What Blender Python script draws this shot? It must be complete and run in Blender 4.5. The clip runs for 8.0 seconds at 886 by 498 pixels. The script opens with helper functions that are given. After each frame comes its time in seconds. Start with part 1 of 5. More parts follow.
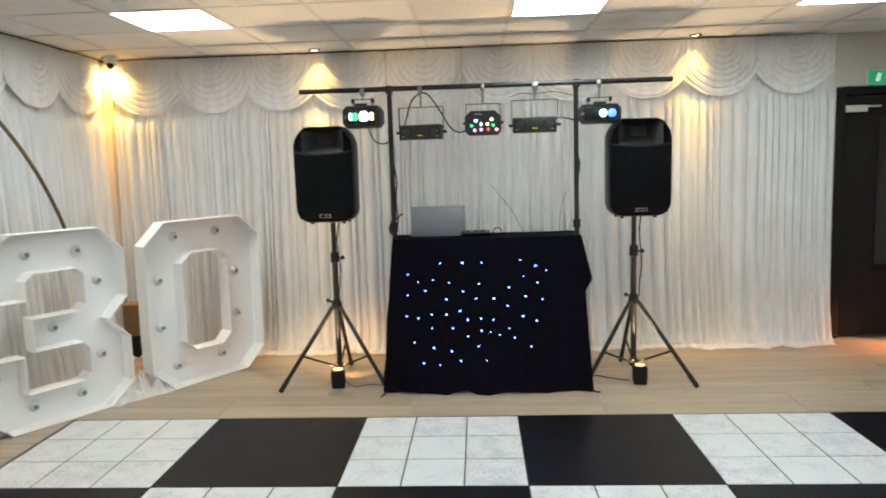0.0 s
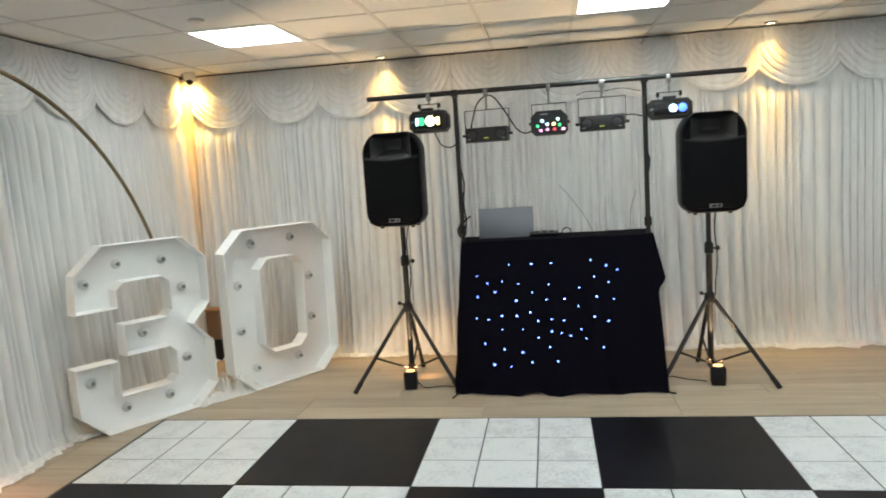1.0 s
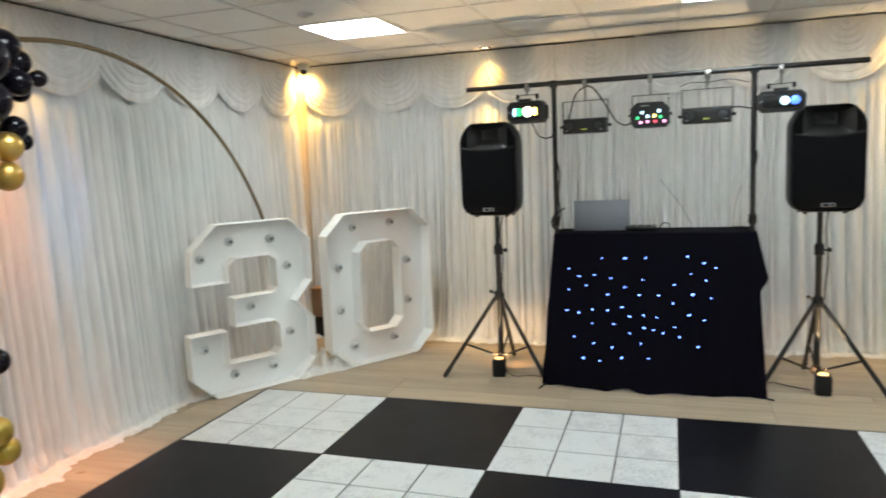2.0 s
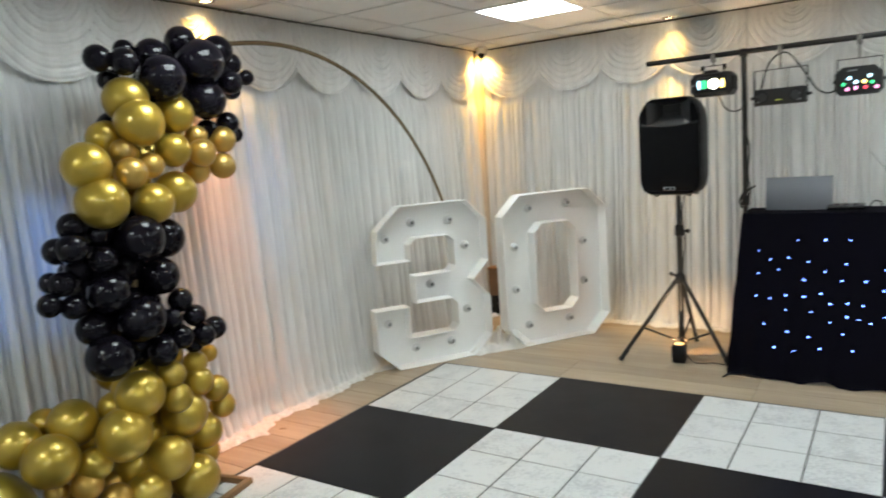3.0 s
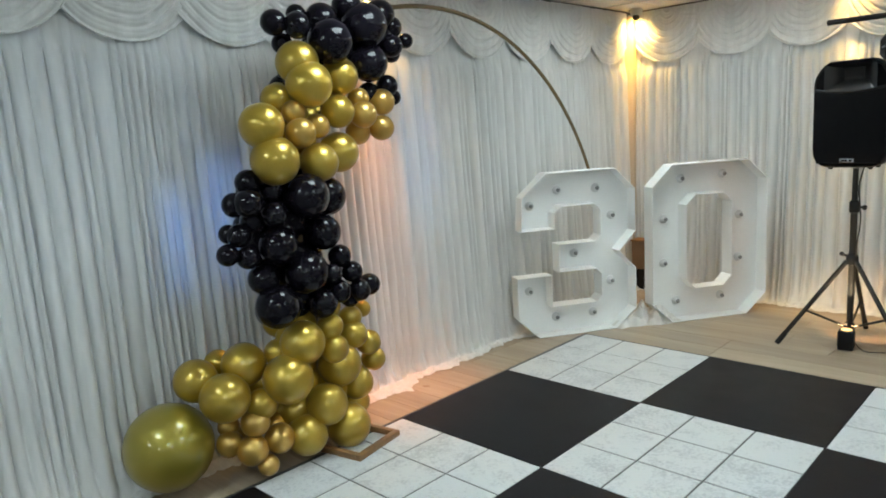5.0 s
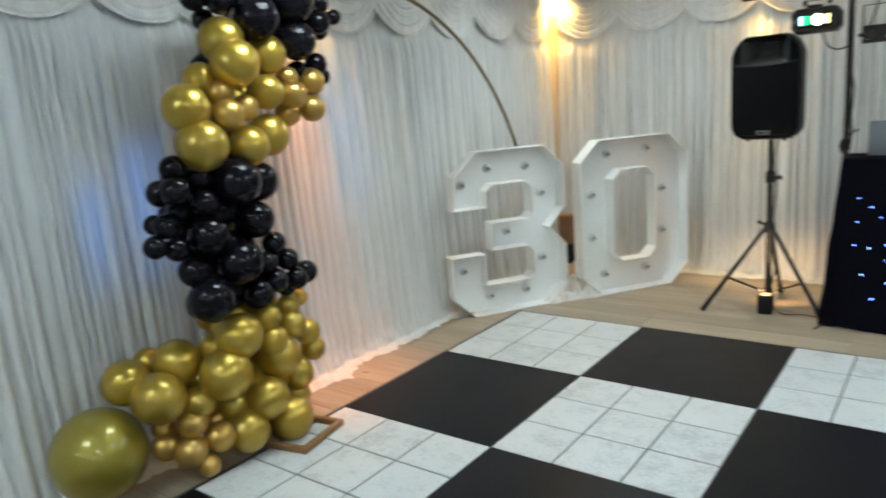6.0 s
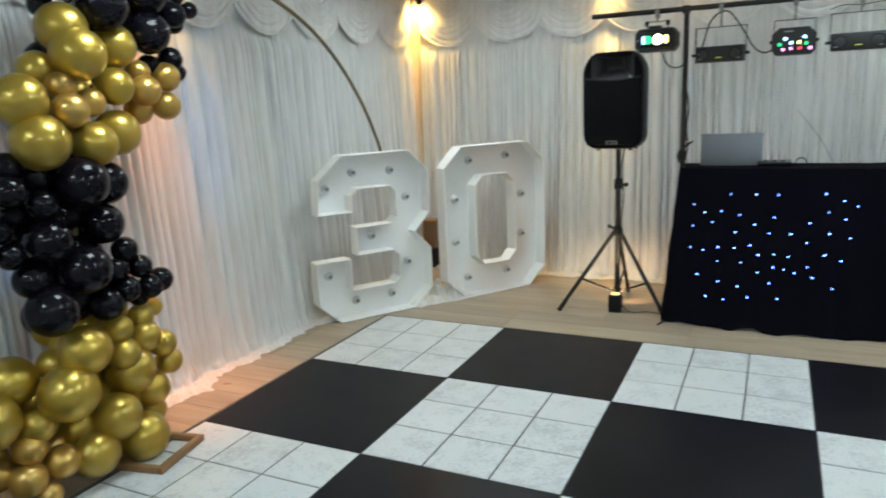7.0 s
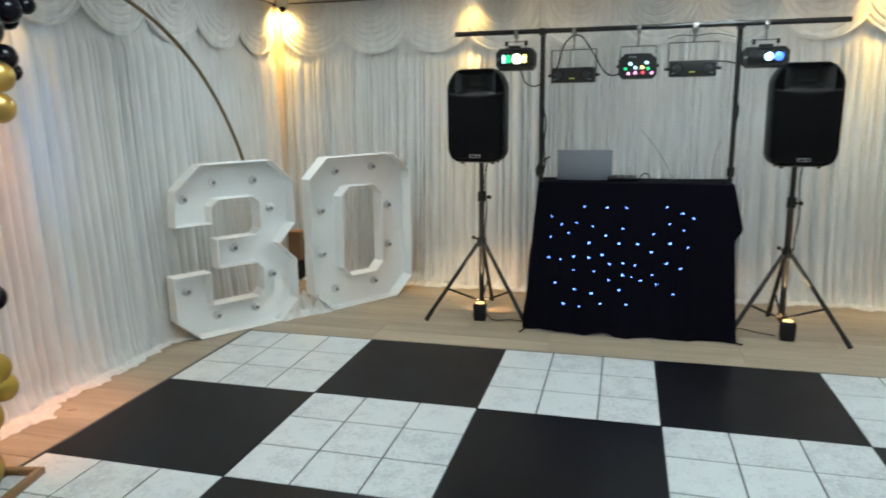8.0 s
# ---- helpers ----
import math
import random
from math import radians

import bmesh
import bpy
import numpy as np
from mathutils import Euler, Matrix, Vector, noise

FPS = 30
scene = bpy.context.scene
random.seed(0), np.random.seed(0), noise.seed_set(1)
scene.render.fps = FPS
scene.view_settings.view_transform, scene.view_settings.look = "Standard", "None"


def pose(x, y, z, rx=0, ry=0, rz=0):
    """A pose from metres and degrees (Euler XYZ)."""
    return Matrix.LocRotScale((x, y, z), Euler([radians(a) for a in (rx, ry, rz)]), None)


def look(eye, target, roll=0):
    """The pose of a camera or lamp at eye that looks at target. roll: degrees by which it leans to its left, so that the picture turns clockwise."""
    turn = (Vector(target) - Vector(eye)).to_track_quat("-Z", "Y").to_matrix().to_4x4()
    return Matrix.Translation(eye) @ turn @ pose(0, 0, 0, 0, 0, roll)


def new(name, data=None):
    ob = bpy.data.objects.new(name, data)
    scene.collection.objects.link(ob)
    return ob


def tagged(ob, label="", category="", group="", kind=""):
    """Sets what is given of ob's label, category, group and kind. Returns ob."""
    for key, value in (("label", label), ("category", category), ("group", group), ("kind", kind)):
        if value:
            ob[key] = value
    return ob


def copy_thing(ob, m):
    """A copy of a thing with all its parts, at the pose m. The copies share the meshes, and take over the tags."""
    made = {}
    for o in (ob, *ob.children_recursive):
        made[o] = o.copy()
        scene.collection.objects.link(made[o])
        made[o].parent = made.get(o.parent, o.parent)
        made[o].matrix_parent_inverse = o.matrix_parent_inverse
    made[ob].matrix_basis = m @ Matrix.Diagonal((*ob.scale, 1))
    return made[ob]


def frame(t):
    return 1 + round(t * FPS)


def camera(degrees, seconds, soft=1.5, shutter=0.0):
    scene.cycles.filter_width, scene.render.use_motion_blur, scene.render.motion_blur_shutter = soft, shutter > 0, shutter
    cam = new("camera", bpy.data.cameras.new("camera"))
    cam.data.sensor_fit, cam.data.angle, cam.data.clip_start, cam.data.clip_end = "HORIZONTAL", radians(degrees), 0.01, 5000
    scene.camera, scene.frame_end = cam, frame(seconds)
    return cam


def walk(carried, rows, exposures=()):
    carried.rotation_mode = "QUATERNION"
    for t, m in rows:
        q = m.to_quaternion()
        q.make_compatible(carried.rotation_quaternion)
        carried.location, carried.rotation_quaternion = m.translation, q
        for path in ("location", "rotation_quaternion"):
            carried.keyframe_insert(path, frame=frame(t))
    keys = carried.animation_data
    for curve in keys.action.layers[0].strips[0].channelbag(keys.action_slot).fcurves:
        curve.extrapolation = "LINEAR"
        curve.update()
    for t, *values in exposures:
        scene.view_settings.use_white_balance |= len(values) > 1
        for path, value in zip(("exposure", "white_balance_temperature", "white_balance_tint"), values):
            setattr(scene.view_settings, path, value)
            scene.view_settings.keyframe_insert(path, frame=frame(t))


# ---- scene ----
cam = camera(65.1, 8.0, soft=1.8, shutter=0.5)
PATH = [
    (0, (2.538, -4.042, 1.506), (2.432, -2.059, 1.268), -1.7),
    (0.5, (2.547, -4.045, 1.511), (2.34, -2.069, 1.289), -2.7),
    (1, (2.559, -4.064, 1.518), (2.249, -2.101, 1.291), -3.6),
    (1.2, (2.57, -4.069, 1.524), (2.219, -2.113, 1.295), -3.6),
    (2.3, (2.753, -4.108, 1.533), (1.977, -2.282, 1.279), -2.7),
    (2.5, (2.763, -4.112, 1.536), (1.88, -2.336, 1.279), -3.3),
    (3, (2.77, -4.119, 1.536), (1.678, -2.466, 1.262), -4.1),
    (3.5, (2.769, -4.126, 1.528), (1.539, -2.574, 1.242), -4.3),
    (4, (2.767, -4.137, 1.526), (1.47, -2.644, 1.225), -3.5),
    (4.5, (2.754, -4.142, 1.525), (1.385, -2.717, 1.21), -3.5),
    (4.7, (2.722, -4.16, 1.521), (1.347, -2.745, 1.195), -3.3),
    (5.8, (2.567, -4.201, 1.518), (1.281, -2.719, 1.132), -4.6),
    (6, (2.549, -4.2, 1.521), (1.357, -2.646, 1.114), -4.4),
    (6.5, (2.535, -4.21, 1.522), (1.52, -2.54, 1.096), -3.3),
    (7, (2.518, -4.205, 1.516), (1.665, -2.445, 1.1), -2.5),
    (7.5, (2.512, -4.204, 1.521), (1.845, -2.363, 1.113), -1.3),
    (8, (2.521, -4.211, 1.527), (2.024, -2.315, 1.129), -0.7),
]
walk(cam, [(t, look(eye, target, roll)) for t, eye, target, roll in PATH],
     [(0, 0.20, 6330, 11), (0.5, 0.15, 6330, 10), (2.5, 0.08, 6260, 9), (3.5, 0.02, 6260, 10), (4.5, -0.05, 6000, 5), (6, 0.0, 5930, 5), (8, -0.12, 5850, 4)])

# ---------------------------------------------------------------- light
world = bpy.data.worlds.new("world")
scene.world = world
world.use_nodes = True
sky = world.node_tree.nodes.new("ShaderNodeTexSky")
sky.sky_type = "NISHITA"
sky.sun_disc = False
sky.sun_elevation, sky.sun_rotation = radians(18), radians(200)
world.node_tree.nodes["Background"].inputs[1].default_value = 0.12
world.node_tree.links.new(sky.outputs[0], world.node_tree.nodes["Background"].inputs[0])

CEIL = 2.45
WOOD = -0.012          # top of the wooden floor; the dance floor's top is z = 0
WARM = (1.0, 0.57, 0.125)
PANEL_GLOW = 21.5
scene.view_settings.exposure = 0.0


def spot(name, at, to, watts, colour, degrees, blend=0.3, size=0.02):
    data = bpy.data.lights.new(name, "SPOT")
    data.energy, data.color, data.spot_size, data.spot_blend, data.shadow_soft_size = watts, colour, radians(degrees), blend, size
    ob = new(name, data)
    ob.matrix_world = look(at, to)
    return ob


DOWNLIGHTS = [(1.26, 1.57), (4.24, 1.57), (-0.435, 1.575), (-0.42, -1.47)]
for (x, y), to, watts, wide in zip(DOWNLIGHTS, ((1.26, 1.655, 1.0), (4.24, 1.655, 1.0), (-0.495, 1.645, 1.0), (-0.51, -1.49, 1.0)), (24, 30, 70, 36), (92, 84, 118, 118)):
    spot("downlight_beam", (x, y, 2.425), to, watts, WARM, wide, 1.0, 0.045)
for (x, y), to, watts, green in zip(DOWNLIGHTS, ((1.27, 1.60, 0), (4.24, 1.60, 0), (-0.36, 1.46, 0), (-0.30, -1.55, 0)), (160, 105, 60, 260), (0.60, 0.64, 0.50, 0.32)):
    spot("downlight_beam", (x + (0.025 if x < 0 else 0), y - (0.025 if y > 0 else 0), 2.425), to, watts, (1.0, green, 0.30 * green), 36, 1.0, 0.04)
AMBER, ORANGE = (1.0, 0.54, 0.22), (1.0, 0.42, 0.18)
for x, strength in ((1.53, 20), (3.61, 5)):
    spot("uplighter_beam", (x, 0.60, 0.136), (x + 0.05, 0.75, 2.4), 110, (1.0, 0.68, 0.36), 62, 0.4, 0.005)
    for s in (-1, 1):
        spot("uplighter_beam", (x - 0.006 + s * 0.034, 0.662, 0.136), (x + s * 0.14, 1.60, -0.08), strength, AMBER, 64, 1.0, 0.005)
spot("uplighter_beam", (6.08, 1.52, 0.145), (5.45, 1.45, 0.0), 60, (1.0, 0.36, 0.12), 84, 1.0)


# ---------------------------------------------------------------- materials
def nodes_of(name):
    m = bpy.data.materials.new(name)
    m.use_nodes = True
    return m, m.node_tree.nodes, m.node_tree.links


def mat(name, col, rough=0.5, metal=0.0, var=0.12, scale=5.0, fine=70.0, bump=0.0, spread=0.0, coat=0.0, sheen=0.0, stretch=(1, 1, 1), spec=0.5):
    """Noise at two scales in colour and gloss, a fine relief, and a shift of value from object to object."""
    m, n, l = nodes_of(name)
    b = n["Principled BSDF"]
    tc, mp, info = n.new("ShaderNodeTexCoord"), n.new("ShaderNodeMapping"), n.new("ShaderNodeObjectInfo")
    mp.inputs["Scale"].default_value = stretch
    l.new(tc.outputs["Object"], mp.inputs["Vector"])
    off = n.new("ShaderNodeVectorMath")
    off.operation = "MULTIPLY_ADD"
    off.inputs[1].default_value = (1, 1, 1)
    l.new(mp.outputs[0], off.inputs[0])
    rnd = n.new("ShaderNodeMath")
    rnd.operation = "MULTIPLY"
    rnd.inputs[1].default_value = 37.0
    l.new(info.outputs["Random"], rnd.inputs[0])
    l.new(rnd.outputs[0], off.inputs[2])
    big, small = n.new("ShaderNodeTexNoise"), n.new("ShaderNodeTexNoise")
    big.inputs["Scale"].default_value, small.inputs["Scale"].default_value = scale, fine
    big.inputs["Detail"].default_value, small.inputs["Detail"].default_value = 5, 3
    l.new(off.outputs[0], big.inputs["Vector"])
    l.new(off.outputs[0], small.inputs["Vector"])
    add = n.new("ShaderNodeMath")
    add.operation = "MULTIPLY_ADD"
    add.inputs[1].default_value = 0.45
    l.new(small.outputs[0], add.inputs[0])
    l.new(big.outputs[0], add.inputs[2])
    val = n.new("ShaderNodeMapRange")
    val.inputs["From Min"].default_value, val.inputs["From Max"].default_value = 0.4, 1.05
    val.inputs["To Min"].default_value, val.inputs["To Max"].default_value = 1 - var, 1 + var
    l.new(add.outputs[0], val.inputs[0])
    per = n.new("ShaderNodeMapRange")
    per.inputs["To Min"].default_value, per.inputs["To Max"].default_value = 1 - spread, 1 + spread
    l.new(info.outputs["Random"], per.inputs[0])
    mul = n.new("ShaderNodeMath")
    mul.operation = "MULTIPLY"
    l.new(val.outputs[0], mul.inputs[0])
    l.new(per.outputs[0], mul.inputs[1])
    sc = n.new("ShaderNodeVectorMath")
    sc.operation = "SCALE"
    sc.inputs[0].default_value = col
    l.new(mul.outputs[0], sc.inputs["Scale"])
    l.new(sc.outputs[0], b.inputs["Base Color"])
    rg = n.new("ShaderNodeMapRange")
    rg.inputs["From Min"].default_value, rg.inputs["From Max"].default_value = 0.3, 0.7
    rg.inputs["To Min"].default_value, rg.inputs["To Max"].default_value = max(0.02, rough * 0.85), min(1, rough * 1.15)
    l.new(big.outputs[0], rg.inputs[0])
    l.new(rg.outputs[0], b.inputs["Roughness"])
    b.inputs["Metallic"].default_value, b.inputs["Coat Weight"].default_value = metal, coat
    b.inputs["Sheen Weight"].default_value, b.inputs["Specular IOR Level"].default_value = sheen, spec
    if bump:
        bp = n.new("ShaderNodeBump")
        bp.inputs["Strength"].default_value, bp.inputs["Distance"].default_value = bump, 0.004
        l.new(small.outputs[0], bp.inputs["Height"])
        l.new(bp.outputs[0], b.inputs["Normal"])
    return m


def glow(name, col, strength):
    m, n, l = nodes_of(name)
    b = n["Principled BSDF"]
    b.inputs["Base Color"].default_value = (*col, 1)
    b.inputs["Emission Color"].default_value = (*col, 1)
    b.inputs["Emission Strength"].default_value = strength
    return m


def fabric(name, col, through_light):
    """White voile: a diffuse weave that also lets light through."""
    m, n, l = nodes_of(name)
    b = n["Principled BSDF"]
    tc, mp = n.new("ShaderNodeTexCoord"), n.new("ShaderNodeMapping")
    mp.inputs["Scale"].default_value = (1, 1, 0.12)
    l.new(tc.outputs["Object"], mp.inputs[0])
    nz, wv = n.new("ShaderNodeTexNoise"), n.new("ShaderNodeTexNoise")
    nz.inputs["Scale"].default_value, nz.inputs["Detail"].default_value = 26, 4
    wv.inputs["Scale"].default_value = 420
    l.new(mp.outputs[0], nz.inputs[0])
    l.new(tc.outputs["Object"], wv.inputs[0])
    rp = n.new("ShaderNodeMapRange")
    rp.inputs["From Min"].default_value, rp.inputs["From Max"].default_value = 0.3, 0.7
    rp.inputs["To Min"].default_value, rp.inputs["To Max"].default_value = 0.90, 1.04
    l.new(nz.outputs[0], rp.inputs[0])
    sc = n.new("ShaderNodeVectorMath")
    sc.operation = "SCALE"
    sc.inputs[0].default_value = col
    l.new(rp.outputs[0], sc.inputs["Scale"])
    l.new(sc.outputs[0], b.inputs["Base Color"])
    b.inputs["Roughness"].default_value, b.inputs["Sheen Weight"].default_value = 0.75, 0.15
    bp = n.new("ShaderNodeBump")
    bp.inputs["Strength"].default_value, bp.inputs["Distance"].default_value = 0.25, 0.002
    l.new(wv.outputs[0], bp.inputs["Height"])
    l.new(bp.outputs[0], b.inputs["Normal"])
    tr, mx = n.new("ShaderNodeBsdfTranslucent"), n.new("ShaderNodeMixShader")
    l.new(sc.outputs[0], tr.inputs[0])
    mx.inputs[0].default_value = through_light
    l.new(b.outputs[0], mx.inputs[1])
    l.new(tr.outputs[0], mx.inputs[2])
    l.new(mx.outputs[0], n["Material Output"].inputs[0])
    return m


def oak(name):
    """Pale oak laminate, grain along x, tone shifting from board to board."""
    m, n, l = nodes_of(name)
    b = n["Principled BSDF"]
    tc, mp, info = n.new("ShaderNodeTexCoord"), n.new("ShaderNodeMapping"), n.new("ShaderNodeObjectInfo")
    mp.inputs["Scale"].default_value = (0.9, 14, 14)
    l.new(tc.outputs["Object"], mp.inputs[0])
    rnd = n.new("ShaderNodeVectorMath")
    rnd.operation = "MULTIPLY_ADD"
    rnd.inputs[1].default_value = (1, 1, 1)
    k = n.new("ShaderNodeMath")
    k.operation = "MULTIPLY"
    k.inputs[1].default_value = 53
    l.new(info.outputs["Random"], k.inputs[0])
    l.new(mp.outputs[0], rnd.inputs[0])
    l.new(k.outputs[0], rnd.inputs[2])
    nz, st = n.new("ShaderNodeTexNoise"), n.new("ShaderNodeTexNoise")
    nz.inputs["Scale"].default_value, nz.inputs["Detail"].default_value, nz.inputs["Distortion"].default_value = 2.2, 7, 0.8
    st.inputs["Scale"].default_value, st.inputs["Detail"].default_value = 0.5, 3
    l.new(rnd.outputs[0], nz.inputs[0])
    l.new(rnd.outputs[0], st.inputs[0])
    rp = n.new("ShaderNodeValToRGB")
    rp.color_ramp.elements[0].position, rp.color_ramp.elements[1].position = 0.28, 0.72
    rp.color_ramp.elements[0].color, rp.color_ramp.elements[1].color = (0.275, 0.212, 0.142, 1), (0.44, 0.362, 0.262, 1)
    mixv = n.new("ShaderNodeMath")
    mixv.operation = "MULTIPLY_ADD"
    mixv.inputs[1].default_value = 0.5
    half = n.new("ShaderNodeMath")
    half.operation = "MULTIPLY"
    half.inputs[1].default_value = 0.5
    l.new(st.outputs[0], half.inputs[0])
    l.new(nz.outputs[0], mixv.inputs[0])
    l.new(half.outputs[0], mixv.inputs[2])
    l.new(mixv.outputs[0], rp.inputs[0])
    per = n.new("ShaderNodeMapRange")
    per.inputs["To Min"].default_value, per.inputs["To Max"].default_value = 0.91, 1.08
    l.new(info.outputs["Random"], per.inputs[0])
    sc = n.new("ShaderNodeVectorMath")
    sc.operation = "SCALE"
    l.new(rp.outputs[0], sc.inputs[0])
    l.new(per.outputs[0], sc.inputs["Scale"])
    l.new(sc.outputs[0], b.inputs["Base Color"])
    b.inputs["Roughness"].default_value = 0.42
    bp = n.new("ShaderNodeBump")
    bp.inputs["Strength"].default_value, bp.inputs["Distance"].default_value = 0.12, 0.002
    l.new(nz.outputs[0], bp.inputs["Height"])
    l.new(bp.outputs[0], b.inputs["Normal"])
    return m


def worn_white(name):
    """White vinyl tile with grey scuffs that gather in patches."""
    m, n, l = nodes_of(name)
    b = n["Principled BSDF"]
    tc, info = n.new("ShaderNodeTexCoord"), n.new("ShaderNodeObjectInfo")
    rnd = n.new("ShaderNodeVectorMath")
    rnd.operation = "ADD"
    k = n.new("ShaderNodeMath")
    k.operation = "MULTIPLY"
    k.inputs[1].default_value = 91
    l.new(info.outputs["Random"], k.inputs[0])
    l.new(tc.outputs["Object"], rnd.inputs[0])
    l.new(k.outputs[0], rnd.inputs[1])
    fine, patch, soft = n.new("ShaderNodeTexNoise"), n.new("ShaderNodeTexNoise"), n.new("ShaderNodeTexNoise")
    fine.inputs["Scale"].default_value, fine.inputs["Detail"].default_value = 60, 8
    fine.inputs["Roughness"].default_value = 0.68
    patch.inputs["Scale"].default_value, patch.inputs["Detail"].default_value = 9, 3
    soft.inputs["Scale"].default_value = 2.5
    for t in (fine, patch, soft):
        l.new(rnd.outputs[0], t.inputs[0])
    bias = n.new("ShaderNodeMath")
    bias.operation = "MULTIPLY_ADD"
    bias.inputs[1].default_value = 0.55
    l.new(patch.outputs[0], bias.inputs[0])
    l.new(fine.outputs[0], bias.inputs[2])
    rp = n.new("ShaderNodeValToRGB")
    e = rp.color_ramp.elements
    e[0].position, e[1].position = 0.60, 0.80
    e[0].color, e[1].color = (0, 0, 0, 1), (1, 1, 1, 1)
    pr = n.new("ShaderNodeMapRange")
    pr.inputs["From Min"].default_value, pr.inputs["From Max"].default_value = 0.15, 0.9
    pr.inputs["To Min"].default_value, pr.inputs["To Max"].default_value = 0.05, -0.04
    l.new(info.outputs["Random"], pr.inputs[0])
    sm = n.new("ShaderNodeMath")
    sm.operation = "ADD"
    l.new(bias.outputs[0], sm.inputs[0])
    l.new(pr.outputs[0], sm.inputs[1])
    l.new(sm.outputs[0], rp.inputs[0])
    mx = n.new("ShaderNodeMix")
    mx.data_type = "RGBA"
    mx.inputs[6].default_value, mx.inputs[7].default_value = (0.455, 0.465, 0.48, 1), (0.615, 0.627, 0.627, 1)
    l.new(rp.outputs[0], mx.inputs[0])
    l.new(mx.outputs[2], b.inputs["Base Color"])
    rg = n.new("ShaderNodeMapRange")
    rg.inputs["To Min"].default_value, rg.inputs["To Max"].default_value = 0.35, 0.65
    l.new(soft.outputs[0], rg.inputs[0])
    l.new(rg.outputs[0], b.inputs["Roughness"])
    bp = n.new("ShaderNodeBump")
    bp.inputs["Strength"].default_value, bp.inputs["Distance"].default_value = 0.1, 0.001
    l.new(fine.outputs[0], bp.inputs["Height"])
    l.new(bp.outputs[0], b.inputs["Normal"])
    return m


def chrome_balloon(name, col, rough):
    """Metallised latex: soft mirror, slightly mottled."""
    m = mat(name, col, rough, 0.72, 0.10, 1.4, 9, 0.0, 0.08, coat=0.45)
    m.node_tree.nodes["Principled BSDF"].inputs["Coat Roughness"].default_value = 0.10
    m.node_tree.nodes["Principled BSDF"].inputs["Coat IOR"].default_value = 1.6
    return m


M_VOILE = fabric("white_voile", (0.73, 0.728, 0.716), 0.12)
M_LINING = fabric("dense_white_lining", (0.74, 0.74, 0.73), 0.02)
M_SWAG = fabric("white_swag_voile", (0.82, 0.812, 0.795), 0.10)
M_OAK = oak("pale_oak_laminate")
M_WHITE_TILE = worn_white("scuffed_white_vinyl")
M_BLACK_PANEL = mat("black_vinyl", (0.0070, 0.0066, 0.0086), 0.34, 0, 0.5, 4, 120, 0.10, 0.18, spec=0.15)
M_GROOVE = mat("grey_groove", (0.08, 0.08, 0.08), 0.8)
M_TRIM = mat("black_edge_trim", (0.02, 0.02, 0.02), 0.45)
M_WALL = mat("warm_grey_paint", (0.62, 0.59, 0.53), 0.75, 0, 0.05, 2, 160, 0.05)
M_CREAM = mat("cream_paint", (0.62, 0.50, 0.36), 0.7, 0, 0.06, 2, 140, 0.05)
M_CEIL = mat("mineral_fibre_tile", (0.79, 0.78, 0.75), 0.9, 0, 0.05, 3, 220, 0.25)
M_TBAR = mat("white_grid_bar", (0.66, 0.65, 0.62), 0.5, 0, 0.04)
# dark brown that paints the shade of the gap above the drapes
M_GAPSHADE = mat("dark_ceiling_trim", (0.09, 0.075, 0.06), 0.7)
M_PANEL = glow("led_panel_diffuser", (0.875, 0.96, 0.945), PANEL_GLOW)
M_NUMBER = mat("white_painted_mdf", (0.86, 0.86, 0.845), 0.42, 0, 0.04, 3, 50, 0.04)
M_SOCKET = mat("white_lamp_socket", (0.60, 0.60, 0.59), 0.35, 0, 0.03)
M_BULB = mat("clear_grey_bulb", (0.25, 0.25, 0.25), 0.12, 0, 0.1, coat=0.6)
M_PLASTIC = mat("black_speaker_plastic", (0.007, 0.007, 0.008), 0.42, 0, 0.2, 10, 220, 0.2, spec=0.25)
M_HORN = mat("dark_grey_horn_plastic", (0.010, 0.010, 0.011), 0.45, 0, 0.15, 10, 220, 0.1)
M_GRILLE = mat("black_perforated_grille", (0.004, 0.004, 0.005), 0.75, 0.0, 0.3, 20, 420, 0.5, spec=0.10)
M_METAL = mat("black_powder_coat", (0.010, 0.010, 0.010), 0.44, 0.15, 0.2, 8, 160, 0.08)
M_RUBBER = mat("black_rubber", (0.012, 0.012, 0.012), 0.8)
M_STEEL = mat("zinc_steel", (0.28, 0.27, 0.26), 0.4, 1.0, 0.1)
M_CLOTH = mat("black_velvet_cloth", (0.0034, 0.0031, 0.0065), 0.95, 0, 0.3, 6, 300, 0.3, spec=0.06)
M_STAR = glow("white_blue_star_led", (0.15, 0.27, 1.0), 9.0)
M_LAPTOP = mat("grey_aluminium", (0.21, 0.22, 0.25), 0.42, 0.35, 0.05, 3, 200, 0.02)
M_BLACKPL = mat("black_gloss_plastic", (0.006, 0.006, 0.007), 0.25, 0, 0.15)
M_BADGE = mat("silver_badge", (0.22, 0.225, 0.24), 0.4, 0.4, 0.1)
M_GOLD = chrome_balloon("chrome_gold_latex", (0.465, 0.32, 0.042), 0.34)
M_ROSE = chrome_balloon("chrome_rose_gold_latex", (0.52, 0.325, 0.07), 0.335)
M_BLACKB = mat("black_latex", (0.006, 0.005, 0.008), 0.11, 0, 0.2, 1.5, 9, 0.0, spec=0.22)
M_BIGB = mat("olive_gold_latex", (0.30, 0.24, 0.028), 0.38, 0.5, 0.06, 1.2, 9, 0.0, coat=0.7)
M_HOOP = mat("gold_painted_steel", (0.17, 0.12, 0.06), 0.38, 0.7, 0.12)
